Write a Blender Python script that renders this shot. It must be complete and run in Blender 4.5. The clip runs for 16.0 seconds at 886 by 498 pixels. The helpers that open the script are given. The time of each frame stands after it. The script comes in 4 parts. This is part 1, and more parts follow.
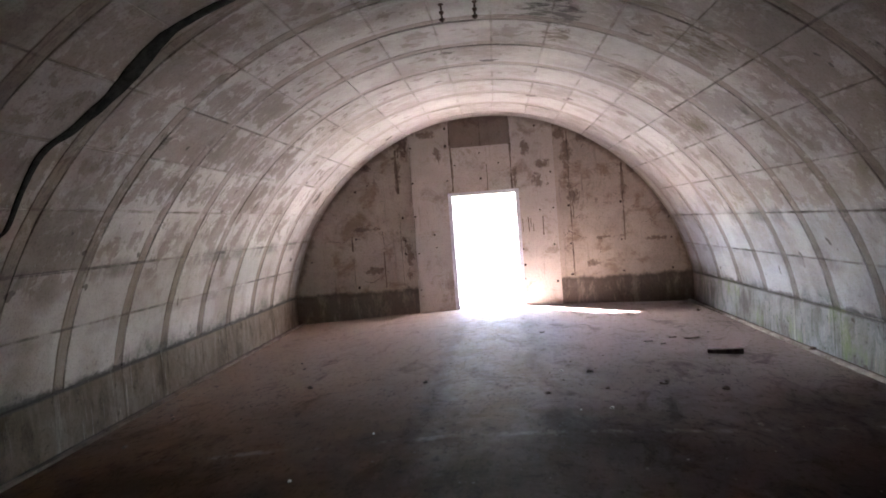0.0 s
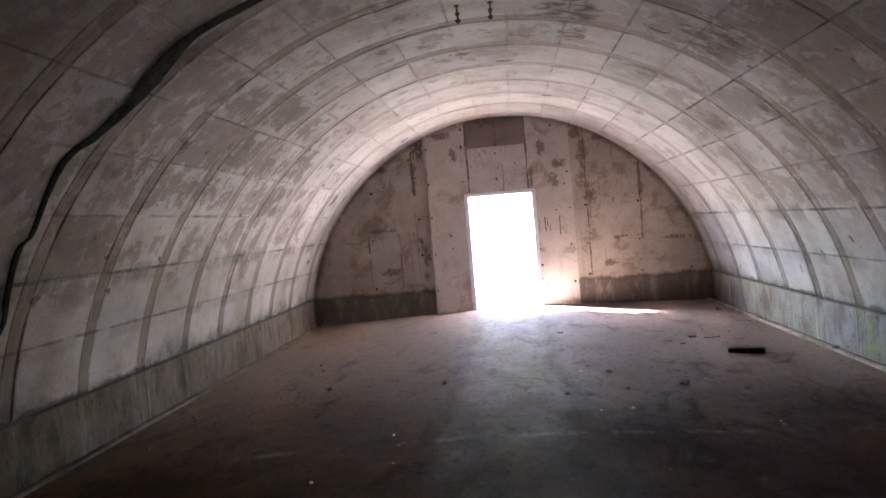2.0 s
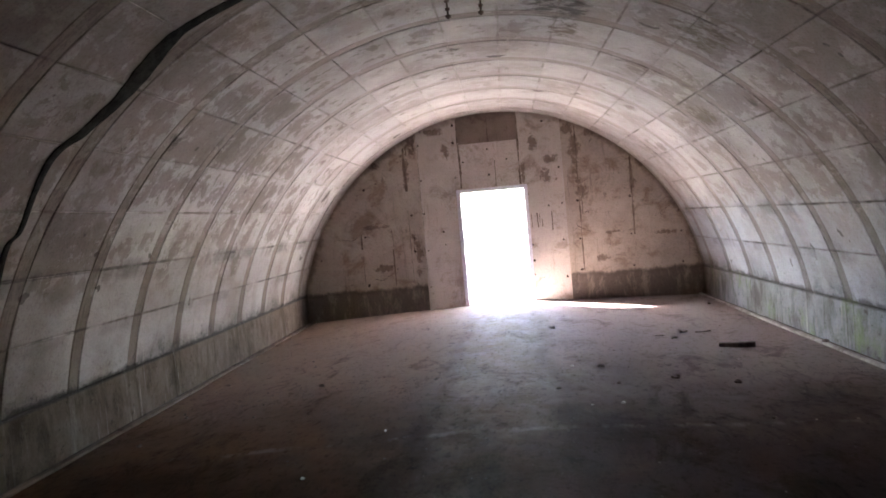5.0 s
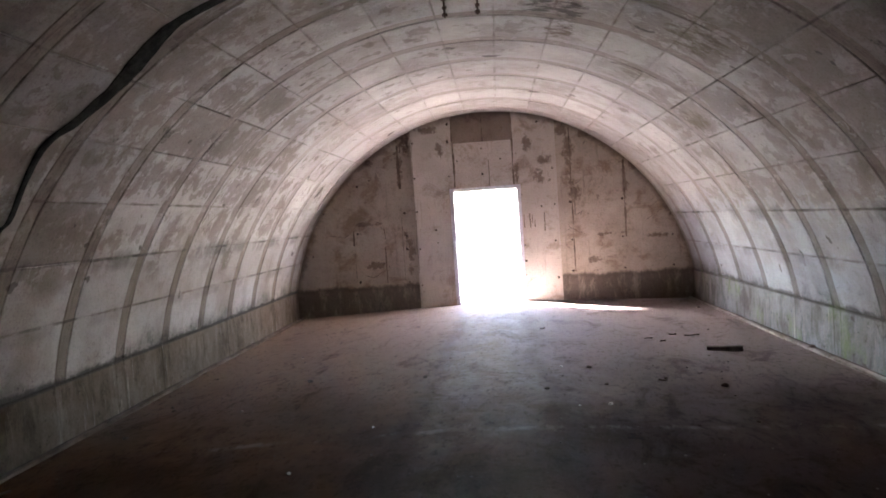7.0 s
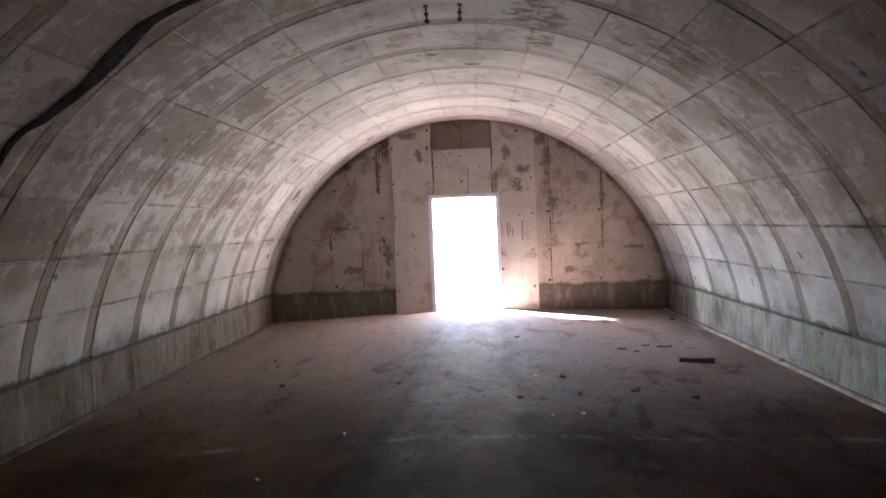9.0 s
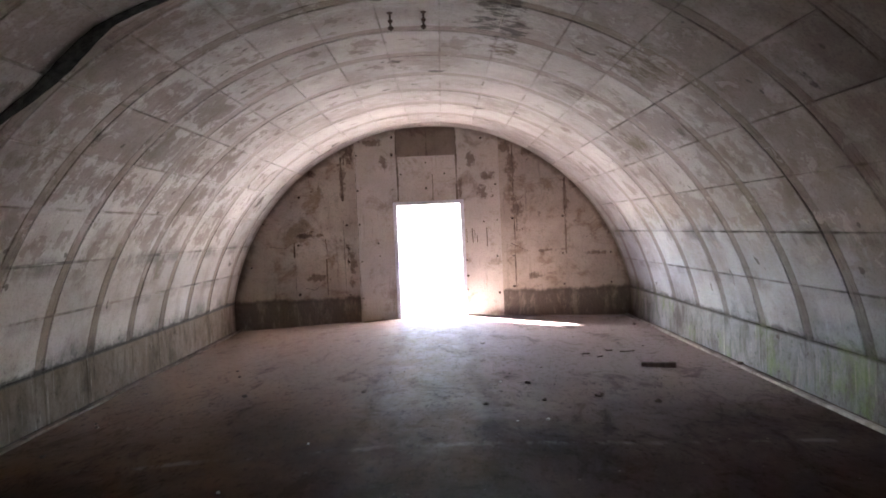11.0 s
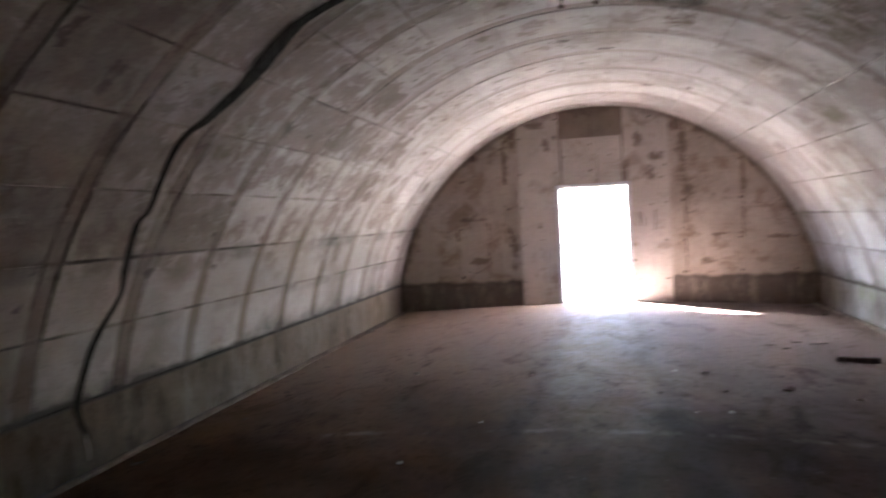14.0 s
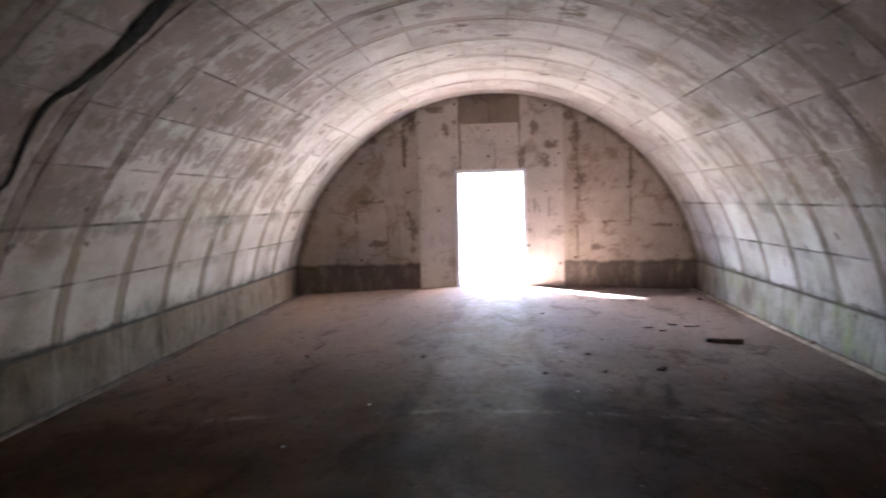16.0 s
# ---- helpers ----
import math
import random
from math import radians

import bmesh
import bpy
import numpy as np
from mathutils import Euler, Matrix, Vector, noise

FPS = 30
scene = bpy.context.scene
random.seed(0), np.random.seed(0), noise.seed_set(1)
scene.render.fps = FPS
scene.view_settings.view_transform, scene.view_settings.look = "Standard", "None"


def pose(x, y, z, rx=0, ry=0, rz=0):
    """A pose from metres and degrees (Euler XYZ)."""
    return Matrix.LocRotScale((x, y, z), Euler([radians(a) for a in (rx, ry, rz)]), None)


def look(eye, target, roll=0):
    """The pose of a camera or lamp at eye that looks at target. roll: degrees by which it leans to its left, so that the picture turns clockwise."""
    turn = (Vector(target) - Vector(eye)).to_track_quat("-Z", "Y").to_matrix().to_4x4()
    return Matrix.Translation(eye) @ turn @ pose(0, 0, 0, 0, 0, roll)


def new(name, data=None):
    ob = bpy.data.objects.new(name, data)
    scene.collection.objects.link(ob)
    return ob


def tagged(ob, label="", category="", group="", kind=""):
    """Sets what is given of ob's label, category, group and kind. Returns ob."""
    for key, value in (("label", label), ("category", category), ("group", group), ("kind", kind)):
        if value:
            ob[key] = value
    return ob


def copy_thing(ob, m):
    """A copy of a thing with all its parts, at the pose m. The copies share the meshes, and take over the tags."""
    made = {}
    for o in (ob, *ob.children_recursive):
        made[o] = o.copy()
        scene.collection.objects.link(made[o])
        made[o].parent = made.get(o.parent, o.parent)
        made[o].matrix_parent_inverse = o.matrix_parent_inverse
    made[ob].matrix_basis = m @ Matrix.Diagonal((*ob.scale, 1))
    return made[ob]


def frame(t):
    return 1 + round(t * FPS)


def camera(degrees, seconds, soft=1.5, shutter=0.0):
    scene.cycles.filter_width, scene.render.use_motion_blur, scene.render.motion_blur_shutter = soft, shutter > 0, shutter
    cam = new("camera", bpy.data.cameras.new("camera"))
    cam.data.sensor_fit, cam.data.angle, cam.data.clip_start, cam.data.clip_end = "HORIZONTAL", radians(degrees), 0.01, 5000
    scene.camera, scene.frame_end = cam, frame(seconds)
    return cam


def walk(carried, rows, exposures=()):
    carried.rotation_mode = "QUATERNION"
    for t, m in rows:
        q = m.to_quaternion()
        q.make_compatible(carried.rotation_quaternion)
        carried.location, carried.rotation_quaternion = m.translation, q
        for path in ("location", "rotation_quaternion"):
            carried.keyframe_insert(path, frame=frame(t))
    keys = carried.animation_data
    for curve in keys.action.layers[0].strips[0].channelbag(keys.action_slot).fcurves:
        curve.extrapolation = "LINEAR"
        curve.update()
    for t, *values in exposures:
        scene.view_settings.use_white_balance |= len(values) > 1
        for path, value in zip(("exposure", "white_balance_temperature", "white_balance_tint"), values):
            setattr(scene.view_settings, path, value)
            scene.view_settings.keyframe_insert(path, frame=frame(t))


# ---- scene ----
cam = camera(67.0, 16.0, soft=1.7, shutter=0.9)
# seconds, eye, yaw to the left, pitch up, roll
ROWS = [
    (0.0, 0.186, -12.409, 1.600, 4.65, -2.22, -4.28),
    (0.5, 0.178, -12.414, 1.602, 5.05, -2.21, -4.12),
    (1.0, 0.171, -12.417, 1.606, 5.42, -2.12, -4.24),
    (1.5, 0.166, -12.411, 1.602, 5.82, -1.99, -4.38),
    (2.0, 0.164, -12.415, 1.606, 5.96, -2.05, -4.86),
    (2.5, 0.175, -12.415, 1.603, 6.06, -2.12, -4.57),
    (3.0, 0.180, -12.416, 1.599, 5.97, -2.24, -4.88),
    (3.5, 0.183, -12.420, 1.603, 5.81, -2.32, -5.08),
    (4.0, 0.187, -12.418, 1.602, 5.66, -2.32, -5.06),
    (6.5, 0.187, -12.415, 1.598, 5.02, -2.62, -4.83),
    (7.0, 0.197, -12.425, 1.597, 4.83, -2.59, -3.81),
    (7.5, 0.190, -12.422, 1.593, 4.34, -2.42, -2.82),
    (8.0, 0.192, -12.413, 1.591, 3.81, -2.19, -2.92),
    (8.5, 0.196, -12.407, 1.592, 3.32, -2.16, -2.77),
    (9.0, 0.205, -12.404, 1.595, 2.90, -2.13, -2.35),
    (11.5, 0.211, -12.394, 1.601, -0.47, -1.56, -2.60),
    (12.0, 0.208, -12.409, 1.604, -0.55, -1.41, -2.58),
    (12.5, 0.196, -12.425, 1.597, -0.47, -1.21, -2.33),
    (13.0, 0.158, -12.426, 1.608, 2.29, -1.10, -2.48),
    (13.5, 0.124, -12.403, 1.592, 7.55, -1.50, -2.76),
    (14.0, 0.081, -12.408, 1.587, 13.19, -2.36, -2.93),
    (14.5, 0.052, -12.411, 1.569, 19.50, -3.98, -2.66),
    (14.7, 0.060, -12.442, 1.595, 19.76, -4.51, -2.07),
    (15.0, 0.062, -12.446, 1.562, 17.01, -4.71, -1.08),
    (15.5, 0.105, -12.404, 1.577, 9.96, -4.57, -1.15),
    (16.0, 0.171, -12.365, 1.570, 4.98, -4.09, -1.42),
]
EXPOSURE = 7.31
walk(cam, [(t, pose(x, y, z, 90 + pitch, 0, yaw) @ pose(0, 0, 0, 0, 0, roll)) for t, x, y, z, yaw, pitch, roll in ROWS], [(0.0, EXPOSURE, 6450, 16), (13.5, EXPOSURE, 6450, 16), (14.5, EXPOSURE + 0.17, 6450, 16), (15.0, EXPOSURE + 0.30, 6450, 16), (16.0, EXPOSURE + 0.20, 6450, 16)])

# ---- daylight ----
SUN_ELEVATION, SUN_WAY = 36.5, Vector((1.64, -1.05, 0)).normalized()
world = bpy.data.worlds.new("daylight")
scene.world = world
world.use_nodes = True
wt = world.node_tree
sky = wt.nodes.new("ShaderNodeTexSky")
sky.sky_type, sky.sun_disc, sky.dust_density = "NISHITA", False, 1.0
sky.sun_elevation, sky.sun_rotation = radians(SUN_ELEVATION), math.atan2(-SUN_WAY.x, -SUN_WAY.y)
wt.links.new(sky.outputs[0], wt.nodes["Background"].inputs[0])
wt.nodes["Background"].inputs[1].default_value = 0.092
sun = new("sun", bpy.data.lights.new("sun", "SUN"))
sun.data.energy, sun.data.angle, sun.data.color = 4.2, radians(4.0), (1.0, 0.985, 0.96)
sun_from = Vector((-SUN_WAY.x * 20, -SUN_WAY.y * 20, 20 * math.tan(radians(SUN_ELEVATION))))
sun.matrix_world = look(sun_from, (0, 0, 0))


# ---- the vault's measures ----
RADIUS, AXIS_Z, FALL = 3.751, -0.245, 0.0394
REAR, WALL_Y = -24.0, 0.08
PITCH, RING, RING_AT, BAND = radians(8.45), 0.925, -5.08, 0.15
HALF = 3.70

# ---- materials ----
class Net:
    """A small helper round one material's node tree."""

    def __init__(self, name):
        self.mat = bpy.data.materials.new(name)
        self.mat.use_nodes = True
        self.tree = self.mat.node_tree
        self.bsdf = self.tree.nodes["Principled BSDF"]
        self.pos = self.node("ShaderNodeNewGeometry").outputs["Position"]

    def node(self, kind, **inputs):
        n = self.tree.nodes.new(kind)
        for key, value in inputs.items():
            self.put(n.inputs[key.replace("_", " ")], value)
        return n

    def put(self, socket, value):
        if isinstance(value, bpy.types.NodeSocket):
            self.tree.links.new(value, socket)
        else:
            socket.default_value = value

    def math(self, op, a, b=0.0, clamp=False):
        n = self.tree.nodes.new("ShaderNodeMath")
        n.operation, n.use_clamp = op, clamp
        self.put(n.inputs[0], a)
        self.put(n.inputs[1], b)
        return n.outputs[0]

    def scaled(self, sx, sy, sz, offset=(0, 0, 0)):
        n = self.tree.nodes.new("ShaderNodeMapping")
        self.put(n.inputs["Vector"], self.pos)
        n.inputs["Scale"].default_value = (sx, sy, sz)
        n.inputs["Location"].default_value = offset
        return n.outputs[0]

    def noise(self, scale, detail=4.0, rough=0.55, vec=None, distort=0.0):
        n = self.node("ShaderNodeTexNoise", Scale=scale, Detail=detail, Roughness=rough, Distortion=distort)
        self.put(n.inputs["Vector"], vec or self.pos)
        return n.outputs["Fac"]

    def axis(self, which):
        n = self.node("ShaderNodeSeparateXYZ")
        self.put(n.inputs[0], self.pos)
        return n.outputs[which]

    def step(self, value, low, high):
        n = self.tree.nodes.new("ShaderNodeMapRange")
        n.interpolation_type = "SMOOTHSTEP"
        self.put(n.inputs["Value"], value)
        self.put(n.inputs["From Min"], low)
        self.put(n.inputs["From Max"], high)
        return n.outputs["Result"]

    def mix(self, a, b, fac):
        n = self.tree.nodes.new("ShaderNodeMix")
        n.data_type = "RGBA"
        self.put(n.inputs["Factor"], fac)
        self.put(n.inputs["A"], a if isinstance(a, bpy.types.NodeSocket) else (*a, 1))
        self.put(n.inputs["B"], b if isinstance(b, bpy.types.NodeSocket) else (*b, 1))
        return n.outputs["Result"]

    def times(self, colour, value):
        n = self.tree.nodes.new("ShaderNodeMix")
        n.data_type, n.blend_type = "RGBA", "MULTIPLY"
        n.inputs["Factor"].default_value = 1.0
        self.put(n.inputs["A"], colour)
        self.put(n.inputs["B"], value)
        return n.outputs["Result"]

    def finish(self, colour, rough, height=None, strength=0.4, distance=0.01, metal=0.0, shine=0.3):
        self.put(self.bsdf.inputs["Base Color"], colour if isinstance(colour, bpy.types.NodeSocket) else (*colour, 1))
        self.put(self.bsdf.inputs["Roughness"], rough)
        self.bsdf.inputs["Metallic"].default_value = metal
        self.bsdf.inputs["Specular IOR Level"].default_value = 0.5 if metal else shine
        if height is not None:
            b = self.node("ShaderNodeBump", Strength=strength, Distance=distance, Height=height)
            self.tree.links.new(b.outputs[0], self.bsdf.inputs["Normal"])
        return self.mat


def vault_concrete(name, light, dark, flaked, pieces, west_tint=(0.84, 0.815, 0.795), fibres=False):
    """Cast concrete: pale below, flaked in patches higher up, with runs down the curve, a ragged tide line and some
    algae; skylight tint and rear dimming are painted in.
    """
    n = Net(name)
    z, x, y = n.axis(2), n.axis(0), n.axis(1)
    rise = n.math("SUBTRACT", z, AXIS_Z)
    arc = n.math("MULTIPLY", n.math("ARCTAN2", rise, x), RADIUS)

    def sheet(along, across, shift=0.0):
        v = n.node("ShaderNodeCombineXYZ")
        n.put(v.inputs[0], n.math("MULTIPLY", arc, along))
        n.put(v.inputs[1], n.math("MULTIPLY", y, across))
        n.put(v.inputs[2], shift)
        return v.outputs[0]

    def blot(angle, at, wide, long):
        """A soft mask round one place of the sheet."""
        da = n.math("DIVIDE", n.math("SUBTRACT", arc, radians(angle) * RADIUS), wide)
        dy = n.math("DIVIDE", n.math("SUBTRACT", y, at), long)
        far = n.math("SQRT", n.math("ADD", n.math("MULTIPLY", da, da), n.math("MULTIPLY", dy, dy)))
        return n.math("SUBTRACT", 1.0, n.step(far, 0.3, 1.0))

    # the pale skin of laitance has come off the panels' middles and holds along their joints
    cell_a = n.math("FRACT", n.math("DIVIDE", n.math("SUBTRACT", n.math("DIVIDE", arc, RADIUS), (math.pi - PITCH) / 2 - 40 * PITCH), PITCH))
    cell_y = n.math("FRACT", n.math("DIVIDE", n.math("SUBTRACT", y, RING_AT - 40 * RING), RING))
    from_a = n.math("MULTIPLY", n.math("SUBTRACT", 0.5, n.math("ABSOLUTE", n.math("SUBTRACT", cell_a, 0.5))), PITCH * RADIUS)
    from_y = n.math("SUBTRACT", n.math("MULTIPLY", n.math("SUBTRACT", 0.5, n.math("ABSOLUTE", n.math("SUBTRACT", cell_y, 0.5))), RING), BAND / 2)
    inside = n.step(n.math("MINIMUM", from_a, from_y), 0.0, 0.17)
    west = n.math("SUBTRACT", 1.0, n.step(x, -1.2, 0.9))
    own = n.node("ShaderNodeObjectInfo").outputs["Random"] if pieces else 0.5
    flakes = n.noise(4.0, 12.0, 0.66, sheet(1.15, 0.9), 0.35)
    cloud = n.noise(1.15, 8.0, 0.60, sheet(1.1, 0.9, 2.0), 0.3)
    runs = n.noise(1.0, 9.0, 0.70, sheet(1.7, 8.0, 5.0))
    mottled = n.math("ADD", n.math("MULTIPLY", flakes, 0.58), n.math("MULTIPLY", cloud, 0.42))
    mottled = n.math("ADD", mottled, n.math("MULTIPLY", n.math("MULTIPLY", n.math("SUBTRACT", runs, 0.5), west), 0.40))
    mottled = n.math("ADD", mottled, n.math("ADD", n.math("MULTIPLY", inside, 0.070), n.math("MULTIPLY", n.math("SUBTRACT", own, 0.5), 0.10)))
    mottled = n.math("ADD", mottled, n.math("SUBTRACT", n.math("MULTIPLY", west, 0.035), n.math("ADD", n.math("MULTIPLY", n.step(y, -5.2, -2.0), 0.085), n.math("MULTIPLY", n.step(z, 2.7, 3.3), 0.075))))
    sharp = n.math("ADD", n.math("MULTIPLY", n.step(mottled, 0.545, 0.560), 0.75), n.math("MULTIPLY", n.step(mottled, 0.52, 0.66), 0.25))
    high = n.step(n.math("ADD", z, n.math("MULTIPLY", n.math("SUBTRACT", cloud, 0.5), 2.4)), 1.0, 1.55)
    # low zone: blue skylight east and dimmer, warmer light west, put into the colour
    low_light = n.mix((light[0] * west_tint[0], light[1] * west_tint[1], light[2] * west_tint[2]), (light[0] * 0.77, light[1] * 0.87, light[2] * 1.02), n.step(x, -2.0, 2.0))
    tinted = n.mix(low_light, light, n.step(z, 1.0, 2.2))
    # dark film in patches; gated to the rear, it also paints in dimmer light
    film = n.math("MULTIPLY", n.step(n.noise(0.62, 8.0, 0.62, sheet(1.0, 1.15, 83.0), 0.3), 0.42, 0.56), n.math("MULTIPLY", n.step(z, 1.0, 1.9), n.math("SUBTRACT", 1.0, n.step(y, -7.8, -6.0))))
    tinted = n.mix(tinted, (0.215, 0.190, 0.168), n.math("MULTIPLY", film, 0.60))
    colour = n.mix(tinted, dark, n.math("MULTIPLY", n.math("MULTIPLY", sharp, high), n.math("MULTIPLY", n.math("ADD", 0.70, n.math("MULTIPLY", west, 0.30)), flaked)))
    # ragged brown darkening stands in for light falling off towards the rear
    rear_dim = n.math("SUBTRACT", 1.0, n.step(n.math("ADD", n.math("SUBTRACT", y, n.math("MULTIPLY", n.step(x, -0.5, 2.0), 1.3)), n.math("MULTIPLY", n.math("SUBTRACT", cloud, 0.5), 3.0)), -9.5, -6.9))
    dim_tone = n.mix(n.mix((0.052, 0.034, 0.024), (0.110, 0.106, 0.106), n.step(x, -1.0, 1.0)), (0.145, 0.110, 0.090), n.step(z, 0.2, 1.3))
    colour = n.mix(colour, dim_tone, n.math("MULTIPLY", rear_dim, n.math("SUBTRACT", 0.82, n.math("MULTIPLY", n.step(z, 0.6, 2.2), 0.28))))
    soft = n.step(n.noise(1.5, 6.0, 0.62, sheet(1, 1, 9.0)), 0.36, 0.72)
    colour = n.mix(colour, n.times(colour, (0.70, 0.66, 0.62, 1)), soft)
    peeled = n.step(n.math("ADD", n.noise(5.0, 11.0, 0.70, sheet(1, 1, 13.0), 0.5), n.math("MULTIPLY", n.math("SUBTRACT", cloud, 0.5), -0.35)), 0.565, 0.580)
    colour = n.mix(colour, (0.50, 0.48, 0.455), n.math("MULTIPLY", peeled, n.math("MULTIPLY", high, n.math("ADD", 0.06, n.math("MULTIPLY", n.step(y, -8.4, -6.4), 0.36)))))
    # a broken dirty edge beside every joint
    by_joint = n.math("SUBTRACT", 1.0, n.step(n.math("ADD", n.math("MINIMUM", from_a, n.math("ABSOLUTE", from_y)), n.math("MULTIPLY", n.math("SUBTRACT", flakes, 0.5), 0.05)), 0.0, 0.020))
    colour = n.mix(colour, n.times(colour, (0.50, 0.45, 0.41, 1)), n.math("MULTIPLY", by_joint, n.math("MULTIPLY", n.step(n.noise(2.3, 7.0, 0.7, sheet(1, 1, 29.0)), 0.40, 0.60), 0.75)))
    drips = n.step(n.noise(1.0, 7.0, 0.68, sheet(0.8, 9.0, 3.0), 0.3), 0.56, 0.74)
    colour = n.mix(colour, n.times(colour, (0.58, 0.54, 0.51, 1)), n.math("MULTIPLY", n.math("MULTIPLY", drips, 0.4), n.math("ADD", 0.4, n.math("MULTIPLY", n.step(z, 0.3, 0.6), 0.6))))
    ragged = n.noise(6.0, 10.0, 0.78, sheet(0.9, 0.8, 61.0), 0.7)
    speckle = n.noise(8.0, 11.0, 0.74, sheet(0.7, 1.2, 67.0), 0.5)
    black, brown, olive = (0.050, 0.044, 0.040), (0.135, 0.104, 0.074), (0.17, 0.148, 0.11)
    for angle, at, wide, long, tint, depth in (
            (77.8, -6.80, 0.24, 0.38, black, 0.80), (76.9, -6.20, 0.30, 0.45, black, 0.75), (75.8, -5.55, 0.16, 0.32, brown, 0.8), (72.3, -7.36, 0.30, 0.13, black, 0.85), (58.8, -6.52, 0.30, 0.34, brown, 0.8),
            (48.7, -8.46, 0.034, 0.026, black, 0.6), (48.5, -7.52, 0.032, 0.026, black, 0.6), (46.8, -7.53, 0.028, 0.022, black, 0.6), (46.1, -8.08, 0.10, 0.045, black, 0.7), (46.2, -5.78, 0.09, 0.08, black, 0.5),
            (47.2, -4.45, 0.22, 0.36, olive, 0.8), (133.2, -6.86, 0.13, 0.10, black, 0.7), (133.2, -9.11, 0.13, 0.07, black, 0.6), (144.5, -9.44, 0.30, 0.30, brown, 0.7), (61.5, -4.9, 0.3, 0.3, olive, 0.6), (137.0, -7.4, 0.3, 0.3, brown, 0.45)):
        place = blot(angle, at, wide * 1.5, long * 1.5)
        mask = n.math("MULTIPLY", n.step(n.math("ADD", n.math("MULTIPLY", place, 0.8), n.math("MULTIPLY", n.math("SUBTRACT", speckle, 0.5), 4.2)), 0.42, 1.05), n.step(place, 0.03, 0.40))
        colour = n.mix(colour, tint, n.math("MULTIPLY", mask, depth))
    off_crown = n.math("ABSOLUTE", n.math("SUBTRACT", arc, math.pi / 2 * RADIUS))
    for angle, width, depth in ((63.4, 0.016, 0.75), (63.9, 0.09, 0.50), (71.8, 0.013, 0.6), (72.6, 0.06, 0.25), (38.0, 0.010, 0.5)):
        near = n.math("ABSOLUTE", n.math("SUBTRACT", n.math("ADD", off_crown, n.math("MULTIPLY", n.math("SUBTRACT", ragged, 0.5), 0.03)), radians(angle) * RADIUS))
        line = n.math("MULTIPLY", n.math("SUBTRACT", 1.0, n.step(near, width * 0.4, width * 1.6)), n.step(n.noise(1.6, 6.0, 0.7, sheet(0.2, 1.0, angle)), 0.44, 0.60))
        colour = n.mix(colour, (0.06, 0.055, 0.052), n.math("MULTIPLY", line, depth))
    # brown rim by the end wall; it also paints down the bright light there
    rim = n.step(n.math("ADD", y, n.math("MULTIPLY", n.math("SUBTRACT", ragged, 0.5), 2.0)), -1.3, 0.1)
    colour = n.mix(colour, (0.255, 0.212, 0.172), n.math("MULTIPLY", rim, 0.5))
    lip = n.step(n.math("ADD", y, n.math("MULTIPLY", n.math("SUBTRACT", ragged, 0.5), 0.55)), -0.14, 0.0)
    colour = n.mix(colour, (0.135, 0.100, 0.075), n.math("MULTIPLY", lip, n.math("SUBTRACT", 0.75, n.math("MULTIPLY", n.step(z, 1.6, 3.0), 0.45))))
    # dark corner by the end wall: brown foot with the doorway's shadow painted in
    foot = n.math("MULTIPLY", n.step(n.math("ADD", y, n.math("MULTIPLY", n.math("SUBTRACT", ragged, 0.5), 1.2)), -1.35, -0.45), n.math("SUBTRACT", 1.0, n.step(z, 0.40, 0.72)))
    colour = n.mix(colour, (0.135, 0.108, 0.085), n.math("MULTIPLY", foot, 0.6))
    grime = n.math("MULTIPLY", n.step(n.noise(1.0, 9.0, 0.74, sheet(1.6, 4.0, 71.0), 0.4), 0.42, 0.64), n.math("SUBTRACT", 1.0, n.step(z, 0.33, 0.40)))
    colour = n.mix(colour, n.times(colour, (0.50, 0.46, 0.42, 1)), n.math("MULTIPLY", grime, 0.8))
    above = n.math("ADD", n.math("SUBTRACT", z, 0.380), n.math("MULTIPLY", n.math("SUBTRACT", n.noise(5.0, 9.0, 0.74, sheet(1.0, 0.9, 21.0), 0.5), 0.5), 0.20))
    reach = n.math("ADD", 0.05, n.math("MULTIPLY", n.step(n.noise(0.95, 5.0, 0.6, sheet(0.2, 1.0, 33.0)), 0.40, 0.66), 0.32))
    smudge = n.math("MULTIPLY", n.math("SUBTRACT", 1.0, n.step(n.math("DIVIDE", above, reach), 0.0, 1.1)), n.math("ADD", 0.42, n.math("MULTIPLY", n.step(n.noise(6.0, 10.0, 0.78, sheet(0.8, 1.0, 37.0), 0.6), 0.44, 0.58), 0.40)))
    tide = n.math("MULTIPLY", n.step(z, 0.345, 0.380), n.math("MAXIMUM", smudge, n.math("MULTIPLY", n.math("SUBTRACT", 1.0, n.step(above, 0.015, 0.075)), 0.92)))
    colour = n.mix(colour, (0.045, 0.043, 0.040), n.math("MULTIPLY", tide, n.math("SUBTRACT", 0.95, n.math("MULTIPLY", n.step(x, -1.0, 1.0), 0.12))))
    pitted = n.math("MULTIPLY", n.step(n.noise(11.0, 8.0, 0.75, sheet(1, 1, 35.0)), 0.57, 0.63), n.math("SUBTRACT", 1.0, n.step(above, 0.05, 0.45)))
    colour = n.mix(colour, n.times(colour, (0.42, 0.40, 0.39, 1)), n.math("MULTIPLY", pitted, 0.7))
    algae = n.step(n.noise(1.5, 7.0, 0.68, sheet(0.8, 1.0, 41.0)), 0.50, 0.68)
    low = n.math("SUBTRACT", 1.0, n.step(z, 0.22, 0.60))
    algae = n.math("MULTIPLY", n.math("MULTIPLY", algae, low), n.step(x, 2.0, 3.0))
